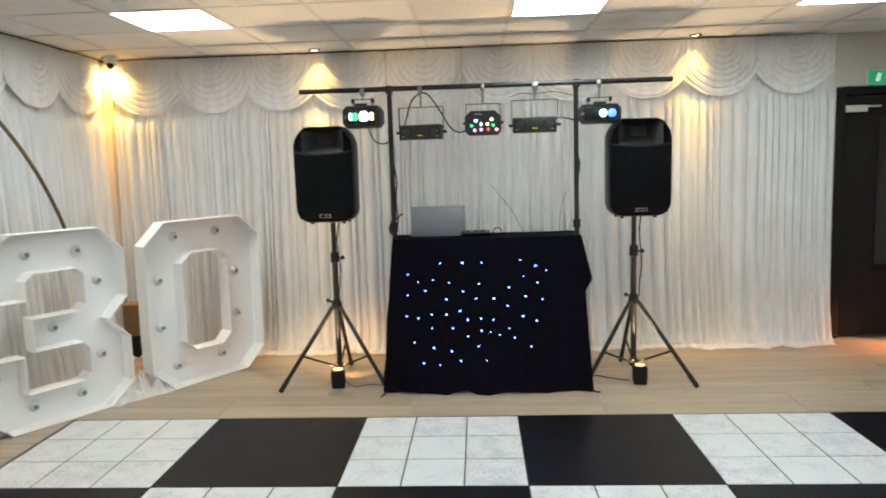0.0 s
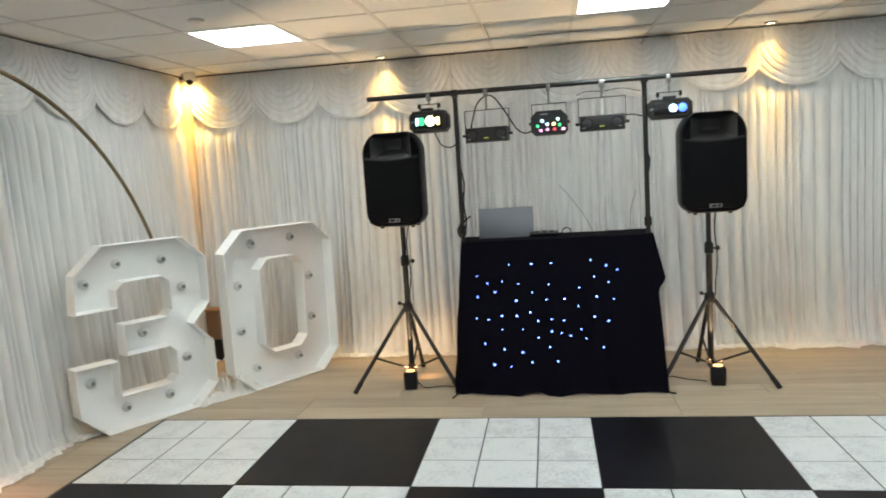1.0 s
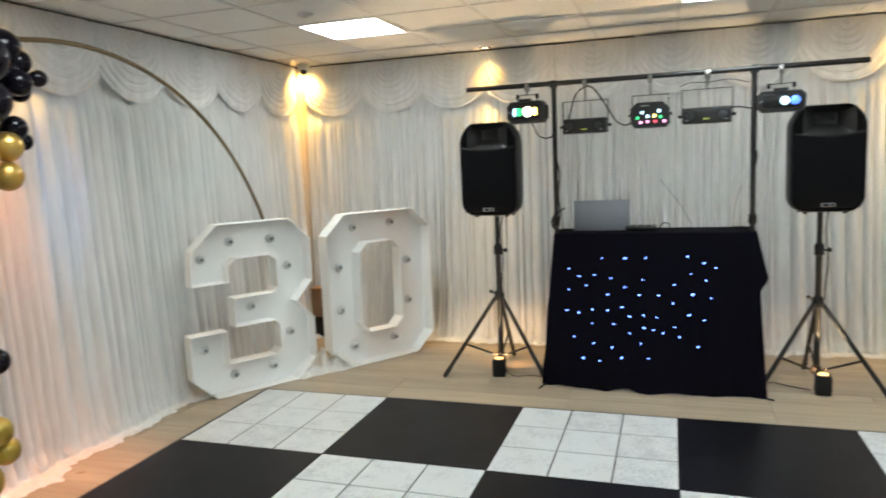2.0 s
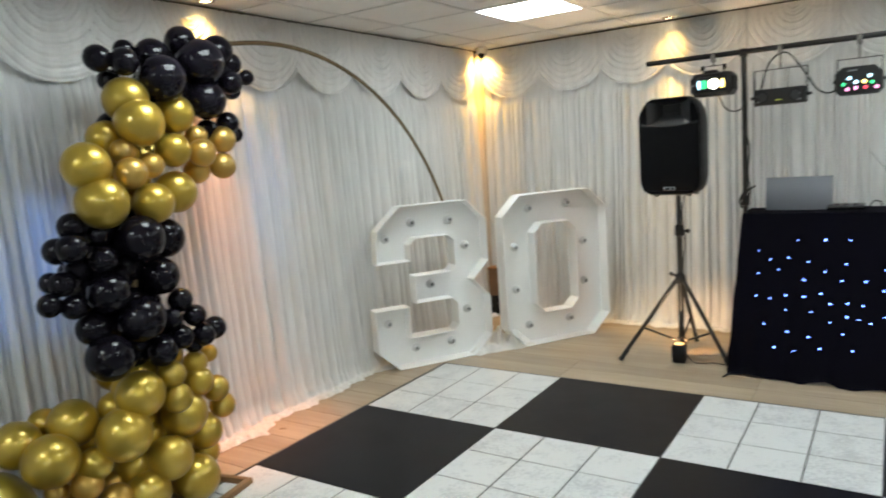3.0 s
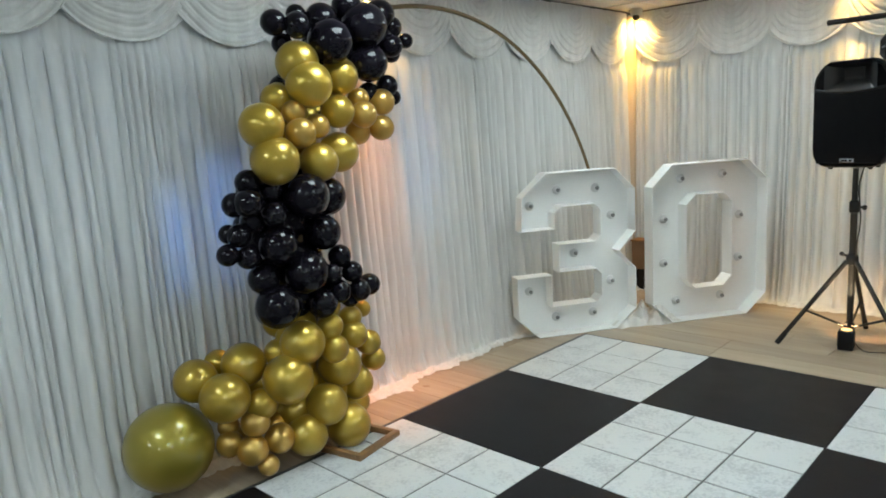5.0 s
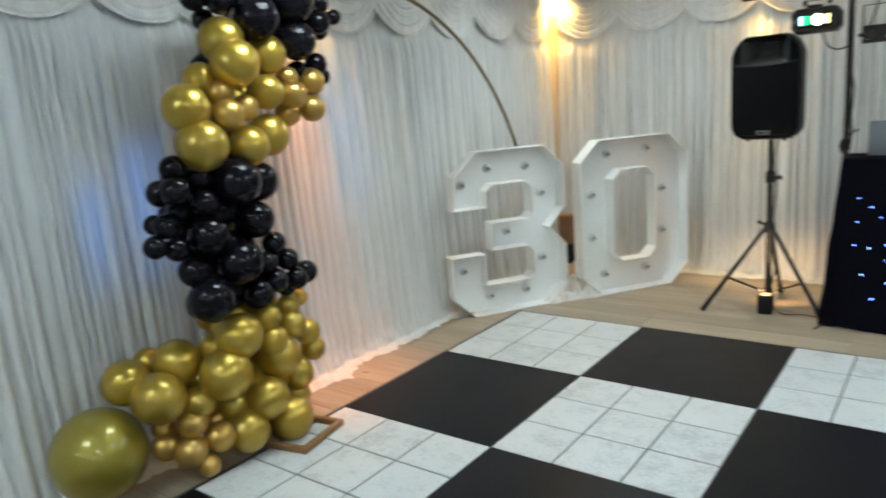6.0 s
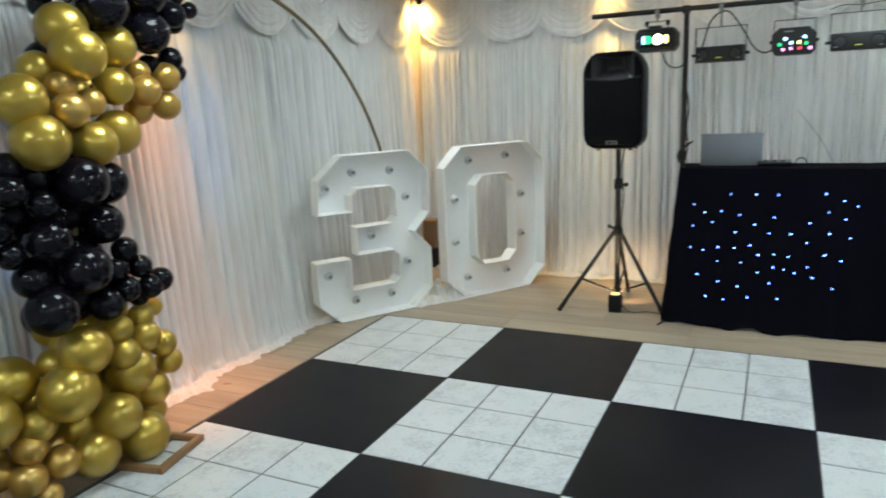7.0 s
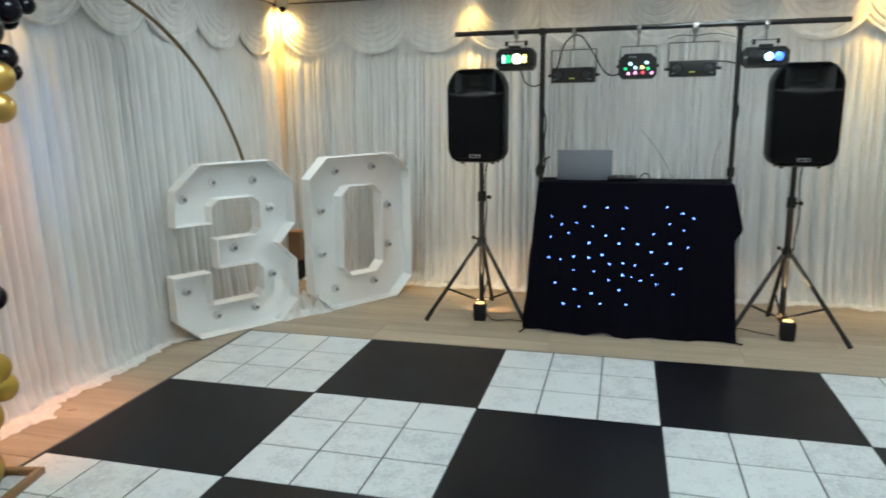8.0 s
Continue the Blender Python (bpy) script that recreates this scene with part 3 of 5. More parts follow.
# bare corner between the drapes: cream boxing over a low brown casing on a black plinth
bm = box(B(), (-0.55, 1.69, CEIL / 2 - 0.02), (0.13, 0.13, CEIL - 0.03), 0.006)
tagged(part("corner_boxing", bm, M_CREAM), "cream painted corner boxing between the drapes", "boxing", kind="structure")
t = thing("casing", pose(-0.365, 1.52, WOOD), "low brown wooden casing on a black plinth in the corner", "casing")
part("panel", box(B(), (0, 0, 0.315), (0.12, 0.13, 0.25), 0.005), M_BOXWOOD, t)
part("top", box(B(), (0, 0, 0.447), (0.135, 0.145, 0.016), 0.004), M_BASEWOOD, t)
part("plinth", box(B(), (0, 0, 0.095), (0.11, 0.12, 0.19), 0.004), M_DOOR, t, "black plinth")

# ---------------------------------------------------------------- door
d = tagged(new("door_1"), "black painted door with a narrow dark glass strip, closed", "door", kind="structure")
d.location = (DX0, Y1, WOOD)
W = DX1 - DX0
bm = B()
for x in (0.035, W - 0.035):
    box(bm, (x, 0.045, 1.02), (0.07, 0.13, 2.04), 0.006)
box(bm, (W / 2, 0.045, 2.015), (W - 0.14, 0.128, 0.06), 0.006)
part("door_frame", bm, M_DOOR, d)
leaf = part("leaf", box(B(), (W / 2, 0.055, 0.995), (W - 0.15, 0.045, 1.96), 0.004), M_DOOR, d)
bm = B()
for sx in (-1, 1):
    box(bm, (0.46 + sx * 0.1, 0.028, 1.2), (0.02, 0.012, 1.2), 0.003)
for z in (0.6, 1.8):
    box(bm, (0.46, 0.028, z), (0.22, 0.011, 0.02), 0.003)
part("glazing_bead", bm, M_DOOR, leaf)
part("glass", box(B(), (0.46, 0.031, 1.2), (0.18, 0.004, 1.18)), M_DOORGLASS, leaf, "dark glass strip")
bm = B()
box(bm, (0.13, 0.005, 1.875), (0.23, 0.045, 0.052), 0.006)
box(bm, (0.27, -0.005, 1.89), (0.16, 0.012, 0.014), 0.003)
part("door_closer", bm, M_PVC, d, "silver-white door closer")
bm = B()
rod(bm, (W - 0.16, 0.03, 1.0), (W - 0.16, -0.02, 1.0), 0.01)
rod(bm, (W - 0.16, -0.02, 1.0), (W - 0.28, -0.02, 1.0), 0.009)
part("door_handle", bm, M_STEEL, d)

t = thing("exit_sign", pose(5.76, Y1 - 0.02, 2.1), "green emergency exit sign with white markings over the door", "sign")
part("sign_body", box(B(), (0, 0, 0), (0.27, 0.03, 0.125), 0.005), M_PVC, t)
part("sign_face", box(B(), (0, -0.017, 0), (0.255, 0.005, 0.112), 0.001), M_GREEN, t)
part("sign_marking", box(B(), (-0.05, -0.0215, 0.0), (0.028, 0.003, 0.065), turn=Matrix.Rotation(0.3, 3, "Y")), M_SIGNWHITE, t)
part("sign_marking", box(B(), (0.045, -0.0215, 0.0), (0.06, 0.003, 0.016)), M_SIGNWHITE, t)
for s in (-1, 1):
    part("sign_marking", box(B(), (0.078, -0.0217, s * 0.014), (0.045, 0.003, 0.014), turn=Matrix.Rotation(s * 0.75, 3, "Y")), M_SIGNWHITE, t)

# ---------------------------------------------------------------- number letters
def offset_poly(poly, d):
    """The closed outline (anticlockwise) drawn in by d."""
    out, n = [], len(poly)
    for i in range(n):
        p, q, r = Vector(poly[i - 1]), Vector(poly[i]), Vector(poly[(i + 1) % n])
        e, f = (q - p).normalized(), (r - q).normalized()
        a, b = Vector((-e.y, e.x)), Vector((-f.y, f.x))
        m = (a + b) / max(0.2, 1 + a.dot(b))
        out.append(q + d * m)
    return out


def rim_of(outline, thick, deep, inward=1):
    """A standing wall along an outline in the x-z plane, from y = 0 (back) to y = -deep."""
    bm = B()
    inner = offset_poly(outline, thick * inward)
    ring = []
    for (x, z), (u, w) in zip(outline, inner):
        ring.append([bm.verts.new(v) for v in ((x, 0, z), (x, -deep, z), (u, -deep, w), (u, 0, w))])
    n = len(ring)
    for i in range(n):
        a, b = ring[i], ring[(i + 1) % n]
        for k in range(4):
            bm.faces.new((a[k], b[k], b[(k + 1) % 4], a[(k + 1) % 4]))
    bmesh.ops.recalc_face_normals(bm, faces=bm.faces)
    es = [e for e in bm.edges if all(abs(v.co.y + deep) < 1e-6 for v in e.verts)]
    bmesh.ops.bevel(bm, geom=es, offset=0.0015, segments=1, affect="EDGES")
    return bm


def marquee_bulbs(parent, places):
    first = None
    for x, z in places:
        m = pose(x, -0.004, z)
        if first is None:
            s = part("socket", lathe(B(), [(0.001, 0.0), (0.033, 0.0), (0.033, -0.007), (0.029, -0.012), (0.019, -0.016), (0.016, -0.024), (0.001, -0.025)], 24, "Y"), M_SOCKET, parent, at=m)
            b = part("bulb", lathe(B(), [(0.001, -0.024), (0.010, -0.025), (0.0135, -0.032), (0.0135, -0.040), (0.009, -0.047), (0.001, -0.049)], 20, "Y"), M_BULB, s, "unlit grey bulb")
            first = (s, b)
        else:
            s = like(first[0], parent, m)
            like(first[1], s, Matrix())


def plate(outline, hole=None):
    bm = B()
    if hole is None:
        f = bm.faces.new([bm.verts.new((x, 0, z)) for x, z in outline])
        fs = [f]
    else:
        a = [bm.verts.new((x, 0, z)) for x, z in outline]
        b = [bm.verts.new((x, 0, z)) for x, z in hole]
        n = len(a)
        fs = [bm.faces.new((a[i], a[(i + 1) % n], b[(i + 1) % n], b[i])) for i in range(n)]
    r = bmesh.ops.extrude_face_region(bm, geom=fs)
    bmesh.ops.translate(bm, vec=(0, 0.009, 0), verts=[v for v in r["geom"] if isinstance(v, bmesh.types.BMVert)])
    bmesh.ops.triangulate(bm, faces=[f for f in bm.faces if len(f.verts) > 4])
    bmesh.ops.recalc_face_normals(bm, faces=bm.faces)
    return bm


DEEP = 0.115
ZERO = [(0, 0), (0.63, 0), (0.797, 0.15), (0.797, 1.035), (0.63, 1.19), (0.0, 1.185), (-0.16, 1.03), (-0.16, 0.15)]
ZHOLE = [(0.19, 0.25), (0.425, 0.25), (0.495, 0.32), (0.495, 0.88), (0.425, 0.95), (0.19, 0.95), (0.12, 0.88), (0.12, 0.32)]
THREE = [(0, 0), (0.615, 0), (0.775, 0.14), (0.775, 0.445), (0.645, 0.585), (0.775, 0.72), (0.775, 1.035), (0.62, 1.19), (0.085, 1.19), (-0.10, 1.025),
         (-0.115, 0.785), (0.145, 0.785), (0.145, 0.90), (0.195, 0.945), (0.45, 0.945), (0.495, 0.905), (0.495, 0.715), (0.455, 0.675),
         (0.165, 0.675), (0.165, 0.47), (0.455, 0.47), (0.495, 0.43), (0.495, 0.265), (0.455, 0.225), (0.11, 0.225), (0.11, 0.455), (-0.155, 0.455), (-0.155, 0.15)]
tilt = math.degrees(math.atan2(0.505, 0.335))
z = thing("light_up_number", pose(0.372, 0.612, WOOD + 0.002, 0, 0, tilt) @ Matrix.Translation((0, DEEP, 0)), "tall white marquee numeral zero with unlit bulbs, standing on the floor", "marquee number", "marquee numbers")
part("back_plate", plate(ZERO, ZHOLE), M_NUMBER, z)
part("rim", rim_of(ZERO, 0.006, DEEP), M_NUMBER, z)
part("inner_rim", rim_of(ZHOLE, 0.006, DEEP, -1), M_NUMBER, z)
marquee_bulbs(z, [(0.129, 1.071), (0.48, 1.085), (-0.01, 0.778), (0.627, 0.761), (-0.014, 0.442), (0.622, 0.43), (0.089, 0.141), (0.468, 0.145)])
tilt = math.degrees(math.atan2(0.525, 0.335))
th = thing("light_up_number", pose(-0.232, -0.242, WOOD + 0.002, 0, 0, tilt) @ Matrix.Translation((0, DEEP, 0)), "tall white marquee numeral three with unlit bulbs beside the dance floor", "marquee number", "marquee numbers")
part("back_plate", plate(THREE), M_NUMBER, th)
part("rim", rim_of(THREE, 0.006, DEEP), M_NUMBER, th)
marquee_bulbs(th, [(-0.005, 0.957), (0.206, 1.058), (0.51, 1.05), (0.632, 0.841), (0.329, 0.583), (0.62, 0.348), (0.47, 0.122), (0.172, 0.118), (-0.03, 0.332)])


def crumple(a, b):
    """A heap of thin white cloth, pulled up into sharp little peaks."""
    x, y = (a - 0.5) * 0.52, (b - 0.5) * 0.30
    r = max(0, 1 - (2 * a - 1) ** 4) * max(0, 1 - (2 * b - 1) ** 4)
    h = 0.19 * r * abs(noise.noise((x * 9, y * 11, 2.0))) + 0.06 * r * abs(noise.noise((x * 23, y * 19, 6.0))) + 0.025 * r + 0.002
    return Vector((x + 0.05 * noise.noise((x * 8, y * 8, 1.0)), y + 0.05 * noise.noise((x * 8, y * 8, 7.0)), h))


o = part("crumpled_cloth", sheet(60, 40, crumple), M_CRUMPLE, sharp=40, at=pose(0.155, 0.565, WOOD, 0, 0, 55))
tagged(o, "crumpled white cloth heap on the floor between the numerals", "cloth")

# ---------------------------------------------------------------- speakers on tripods
def rounded_outline(w, h, r, seg=6):
    pts = []
    for cx, cz, a0 in ((w / 2 - r, h - r, 0), (-w / 2 + r, h - r, 90), (-w / 2 + r, r, 180), (w / 2 - r, r, 270)):
        for k in range(seg + 1):
            a = radians(a0 + 90 * k / seg)
            pts.append((cx + r * math.cos(a), cz + r * math.sin(a)))
    return pts


def loft(sections):
    """Closed skin through rings of (y, outline)."""
    bm = B()
    rings = [[bm.verts.new((x, y, z)) for x, z in o] for y, o in sections]
    for a, b in zip(rings, rings[1:]):
        n = len(a)
        for k in range(n):
            bm.faces.new((a[k], a[(k + 1) % n], b[(k + 1) % n], b[k]))
    bm.faces.new(rings[0])
    bm.faces.new(rings[-1][::-1])
    bmesh.ops.recalc_face_normals(bm, faces=bm.faces)
    return bm


def scaled(o, kx, kz, cz):
    return [(x * kx, cz + (zz - cz) * kz) for x, zz in o]


SW, SH, SD = 0.415, 0.655, 0.34


def dome_outline(w, h, r, rise, seg=7):
    """A case front: rounded corners, wider at the shoulders, with a gently arched top."""
    pts = rounded_outline(w, h - rise, r, seg)
    return [(x * (1 - 0.05 * max(0.0, 0.3 - zz / h)), zz + (rise * (1 - (2 * x / w) ** 2) if zz > h * 0.6 else 0)) for x, zz in pts]


def speaker():
    t = thing("loudspeaker", Matrix(), "black plastic loudspeaker with a rounded case mounted on a tripod stand", "speaker", "loudspeakers")
    o = dome_outline(SW, SH, 0.095, 0.056)
    part("cabinet", loft([(0.13, scaled(o, 0.88, 0.90, SH / 2)), (0.016, scaled(o, 0.93, 0.95, SH / 2)), (0.004, scaled(o, 0.95, 0.965, SH / 2)), (0.0, scaled(o, 0.975, 0.983, SH / 2)), (0.018, o), (0.12, o), (SD, scaled(o, 0.72, 0.86, SH * 0.5))]), M_PLASTIC, t, sharp=28)

    # steel grille: bowed forward, its top edge dipping in the middle
    def grille_at(a, b):
        x = (a - 0.5) * (SW - 0.026) * (1 - 0.10 * max(0, 0.12 - b) / 0.12)
        edge = SH * 0.68 + 0.016 * (2 * a - 1) ** 2
        zz = 0.026 + (edge - 0.026) * b
        return Vector((x, -0.004 - 0.016 * math.sin(math.pi * a) ** 0.6 * math.sin(math.pi * min(1, 0.06 + b * 0.9)) ** 0.5, zz))

    part("grille", sheet(24, 24, grille_at), M_GRILLE, t, "black perforated steel grille", sharp=60)

    # horn: a funnel from a wide mouth to a small throat high in the case, between two dark side ports
    def horn_ring(k):
        out = []
        w, z0, z1 = 0.143 - 0.085 * k, SH * (0.70 + 0.10 * k), SH * (0.945 - 0.035 * k)
        for i in range(40):
            a = i / 40 * 4
            s, u = int(a), a - int(a)
            x, zz = ((w * (1 - 2 * u), z1), (-w, z1 + (z0 - z1) * u), (-w + 2 * w * u, z0), (w, z0 + (z1 - z0) * u))[s]
            if s == 2:
                zz -= 0.020 * (1 - k) * (1 - (x / w) ** 2)
            if s == 0:
                zz += 0.012 * (1 - k) * (1 - (x / w) ** 2)
            out.append((x, zz))
        return out

    bm = B()
    rings = [[bm.verts.new((x, -0.008 * (1 - k) + 0.075 * k**1.3, zz)) for x, zz in horn_ring(k)] for k in (0, 0.25, 0.5, 0.75, 1.0)]
    for p, q in zip(rings, rings[1:]):
        for i in range(40):
            bm.faces.new((p[i], q[i], q[(i + 1) % 40], p[(i + 1) % 40]))
    bm.faces.new(rings[-1])
    bmesh.ops.recalc_face_normals(bm, faces=bm.faces)
    horn = part("horn", bm, M_HORN, t, "funnel-shaped horn mouth", sharp=50)
    part("throat", box(B(), (0, 0.072, SH * 0.865), (0.10, 0.006, 0.052), 0.002), M_RUBBER, horn, "dark throat")

    def lip_at(a, b):
        x = (a - 0.5) * SW * 0.92
        return Vector((x, -0.004 - 0.010 * math.sin(math.pi * b) * math.sin(math.pi * a) ** 0.4, SH * 0.67 + 0.020 * (2 * a - 1) ** 2 + 0.022 * b))

    part("lip", sheet(20, 6, lip_at), M_PLASTIC, t, "curved lip under the horn", sharp=60)
    for s in (-1, 1):
        edge = [(x, zz) for x, zz in scaled(o, 0.945, 0.965, SH / 2) if x * s > 0.140 and zz > SH * 0.70]
        edge.sort(key=lambda q: q[1])
        poly = [(s * 0.136, SH * 0.69), (edge[0][0], SH * 0.69)] + edge + [(s * 0.136, edge[-1][1] + 0.004)]
        part("port", loft([(0.010, poly), (0.020, poly)]), M_GRILLE, t, "dark port")
    bd = part("badge", box(B(), (0.0, -0.019, 0.045), (0.078, 0.006, 0.024), 0.002), M_BADGE, t, "silver badge")
    part("badge_marking", box(B(), (-0.012, -0.0225, 0.045), (0.03, 0.003, 0.012)), M_BLACKPL, bd)
    part("badge_marking", box(B(), (0.022, -0.0225, 0.045), (0.016, 0.003, 0.012)), M_BLACKPL, bd)
    for s in (-1, 1):
        for y in (0.05, 0.2):
            part("foot", lathe(B(), [(0.001, -0.012), (0.012, -0.012), (0.014, 0.0), (0.014, 0.006), (0.001, 0.006)], 14, at=(s * 0.11, y, 0)), M_RUBBER, t)
    part("pole_cup", lathe(B(), [(0.001, -0.012), (0.027, -0.012), (0.03, 0.0), (0.03, 0.02), (0.001, 0.02)], 20, at=(0, 0.16, 0)), M_PLASTIC, t)
    return t


def tripod():
    t = thing("speaker_stand", Matrix(), "black steel tripod speaker stand with spread legs on the wooden floor", "stand", "speaker stands")
    part("pole", rod(B(), (0, 0, 0.09), (0, 0, 0.93), 0.0195, 18), M_METAL, t)
    part("upper_pole", rod(B(), (0, 0, 0.9), (0, 0, 1.145), 0.0165, 18), M_METAL, t)
    c = part("collar", lathe(B(), [(0.02, 0.865), (0.029, 0.87), (0.029, 0.93), (0.024, 0.94), (0.017, 0.945)], 18), M_PLASTIC, t)
    bm = rod(B(), (0.025, 0, 0.9), (0.052, 0, 0.9), 0.007)
    ball(bm, (0.056, 0, 0.9), 0.016, 12, 8)
    part("knob", bm, M_PLASTIC, c)
    h = part("hub", lathe(B(), [(0.02, 0.53), (0.034, 0.535), (0.036, 0.575), (0.03, 0.595), (0.02, 0.61)], 18), M_PLASTIC, t)
    bm = rod(B(), (-0.02, -0.01, 0.585), (-0.052, -0.02, 0.60), 0.008)
    part("hub_knob", ball(bm, (-0.056, -0.021, 0.602), 0.014, 12, 8), M_PLASTIC, h)
    part("lower_collar", lathe(B(), [(0.02, 0.10), (0.03, 0.105), (0.03, 0.145), (0.02, 0.15)], 18), M_PLASTIC, t)
    for a in (-150, -30, 90):
        dx, dy = math.cos(radians(a)), math.sin(radians(a))
        top, foot = Vector((0.03 * dx, 0.03 * dy, 0.555)), Vector((0.425 * dx, 0.425 * dy, 0.018))
        leg = part("leg", rod(B(), top, foot, 0.0145, 12), M_METAL, t)
        k = top.lerp(foot, 0.60)
        part("strut", rod(B(), k, (0.028 * dx, 0.028 * dy, 0.125), 0.008, 8), M_METAL, t)
        part("rubber_foot", rod(B(), foot + Vector((-0.045 * dx, -0.045 * dy, 0.06)), foot + Vector((0.008 * dx, 0.008 * dy, -0.014)), 0.0165, 12), M_RUBBER, leg)
    return t


s0, p0 = speaker(), tripod()
s0.matrix_basis = pose(1.512, 0.565, 1.150, 0, 0, -4)
copy_thing(s0, pose(3.596, 0.565, 1.138, 0, 0, 3))
p0.matrix_basis = pose(1.52, 0.735, WOOD, 0, 0, 0)
copy_thing(p0, pose(3.59, 0.735, WOOD - 0.0, 0, 0, 0))


def uplighter(at):
    t = thing("uplighter", at, "small black battery uplighter glowing warm, standing on the floor", "uplighter", "floor uplighters")
    part("case", box(B(), (0, 0, 0.066), (0.088, 0.088, 0.128), 0.008), M_PLASTIC, t)
    part("lens", lathe(B(), [(0.001, 0.134), (0.03, 0.133), (0.034, 0.128)], 20), M_BEAD, t, "glowing amber lens")
    for s in (-1, 1):
        part("side_fin", box(B(), (s * 0.046, 0, 0.07), (0.006, 0.06, 0.09), 0.002), M_BLACKPL, t)
    return t


u0 = uplighter(pose(1.53, 0.625, WOOD, 0, 0, 8))
for m in (pose(3.61, 0.625, WOOD, 0, 0, -6), pose(6.08, 1.52, WOOD)):
    copy_thing(u0, m)

# ---------------------------------------------------------------- booth, gantry and lights
def cloth_at(a, b):
    """Round the booth from its west side over the front to its east side; b runs up."""
    zz = WOOD + 0.004 + b * 1.02
    low = 1 - b
    zz += 0.030 * max(0.0, noise.noise((a * 13, 3.0, 8.0)) + 0.1) * low**6
    x0, x1 = 1.943 - 0.060 * low**0.8, 3.222 + 0.05 * low
    yf = 0.64 - 0.165 * low
    sag = 0.052 * (max(0, 1 - (zz - 0.72) / 0.30) if zz > 0.72 else max(0, 1 - (0.72 - zz) / 0.07))
    w = 0.026 * low * noise.noise((a * 21, zz * 1.2, 4.0)) + 0.012 * low * math.sin(a * 61 + 2 * noise.noise((a * 5, 0, 0)))
    w += 0.036 * noise.noise((7.0 if a < 0.5 else 3.0, zz * 5.5, 1.0)) * max(0.0, abs(a - 0.5) - 0.24) / 0.26 * (0.3 + low)
    if a < 0.2:
        s = a / 0.2
        return Vector((x0 + w - 0.01 * low, 1.0 + (yf - 1.0) * s, zz))
    if a > 0.8:
        s = (a - 0.8) / 0.2
        return Vector((x1 + w + sag * (1 - s), yf + (1.0 - yf) * s, zz))
    s = (a - 0.2) / 0.6
    bulge = 0.05 * low * low * math.sin(math.pi * s) + (0.03 * max(0, 1 - zz / 0.06) * abs(noise.noise((a * 25, 1, 1))))
    return Vector((x0 + (x1 - x0) * s + sag * max(0, s * 8 - 7), yf - bulge + w, zz))


booth = thing("dj_booth", pose(0, 0, 0), "waist-high booth draped in black cloth with tiny white star lights", "booth")
cloth = part("star_cloth", sheet(180, 40, cloth_at), M_CLOTH, booth, sharp=180)
part("cloth_top", sheet(30, 12, lambda a, b: Vector((1.94 + 1.285 * a, 0.637 + 0.37 * b, 1.0125 + 0.004 * noise.noise((a * 9, b * 5, 2)) - (0.004 if b == 0 else 0)))), M_CLOTH, booth, sharp=180)
bm = B()
for x in (2.0, 3.16):
    for y in (0.72, 0.95):
        rod(bm, (x, y, WOOD), (x, y, 0.98), 0.014)
part("frame", box(bm, (2.58, 0.82, 0.99), (1.24, 0.33, 0.024), 0.004), M_METAL, booth)
LEDS_HIGH = [(2.05, 0.78), (2.27, 0.85), (2.42, 0.85), (2.55, 0.85), (2.81, 0.86), (2.91, 0.82), (2.98, 0.79), (2.12, 0.73), (2.22, 0.74), (2.33, 0.72),
             (2.53, 0.71), (2.73, 0.68), (2.83, 0.75), (2.92, 0.71), (2.17, 0.67), (2.42, 0.66), (2.05, 0.64), (2.31, 0.61), (2.51, 0.61), (2.63, 0.61),
             (2.84, 0.62), (2.95, 0.6), (2.72, 0.56), (2.4, 0.53)]
LEDS_LOW = [(2.04, 0.5), (2.12, 0.49), (2.21, 0.51), (2.31, 0.51), (2.45, 0.47), (2.54, 0.48), (2.62, 0.47), (2.82, 0.49), (2.91, 0.46), (2.21, 0.42),
            (2.35, 0.42), (2.54, 0.4), (2.6, 0.39), (2.73, 0.41), (2.45, 0.36), (2.66, 0.37), (2.76, 0.35), (2.09, 0.33), (2.22, 0.29), (2.34, 0.27),
            (2.52, 0.3), (2.87, 0.29), (2.15, 0.19), (2.26, 0.18), (2.4, 0.2), (2.57, 0.21)]
led = None
for x, zz in LEDS_HIGH + LEDS_LOW:
    b = (zz - WOOD - 0.004) / 1.02
    low = 1 - b
    x0, x1 = 1.943 - 0.055 * low, 3.222 + 0.05 * low
    q = cloth_at(0.2 + 0.6 * (x - x0) / (x1 - x0), b)
    m = pose(q.x, q.y - 0.002, q.z) @ Matrix.Diagonal((*[random.uniform(0.75, 1.15)] * 3, 1))
    led = part("star_led", ball(B(), (0, 0, 0), 0.0055, 12, 8, (1, 0.5, 1)), M_STAR, cloth, at=m) if led is None else like(led, cloth, m, "star_led")

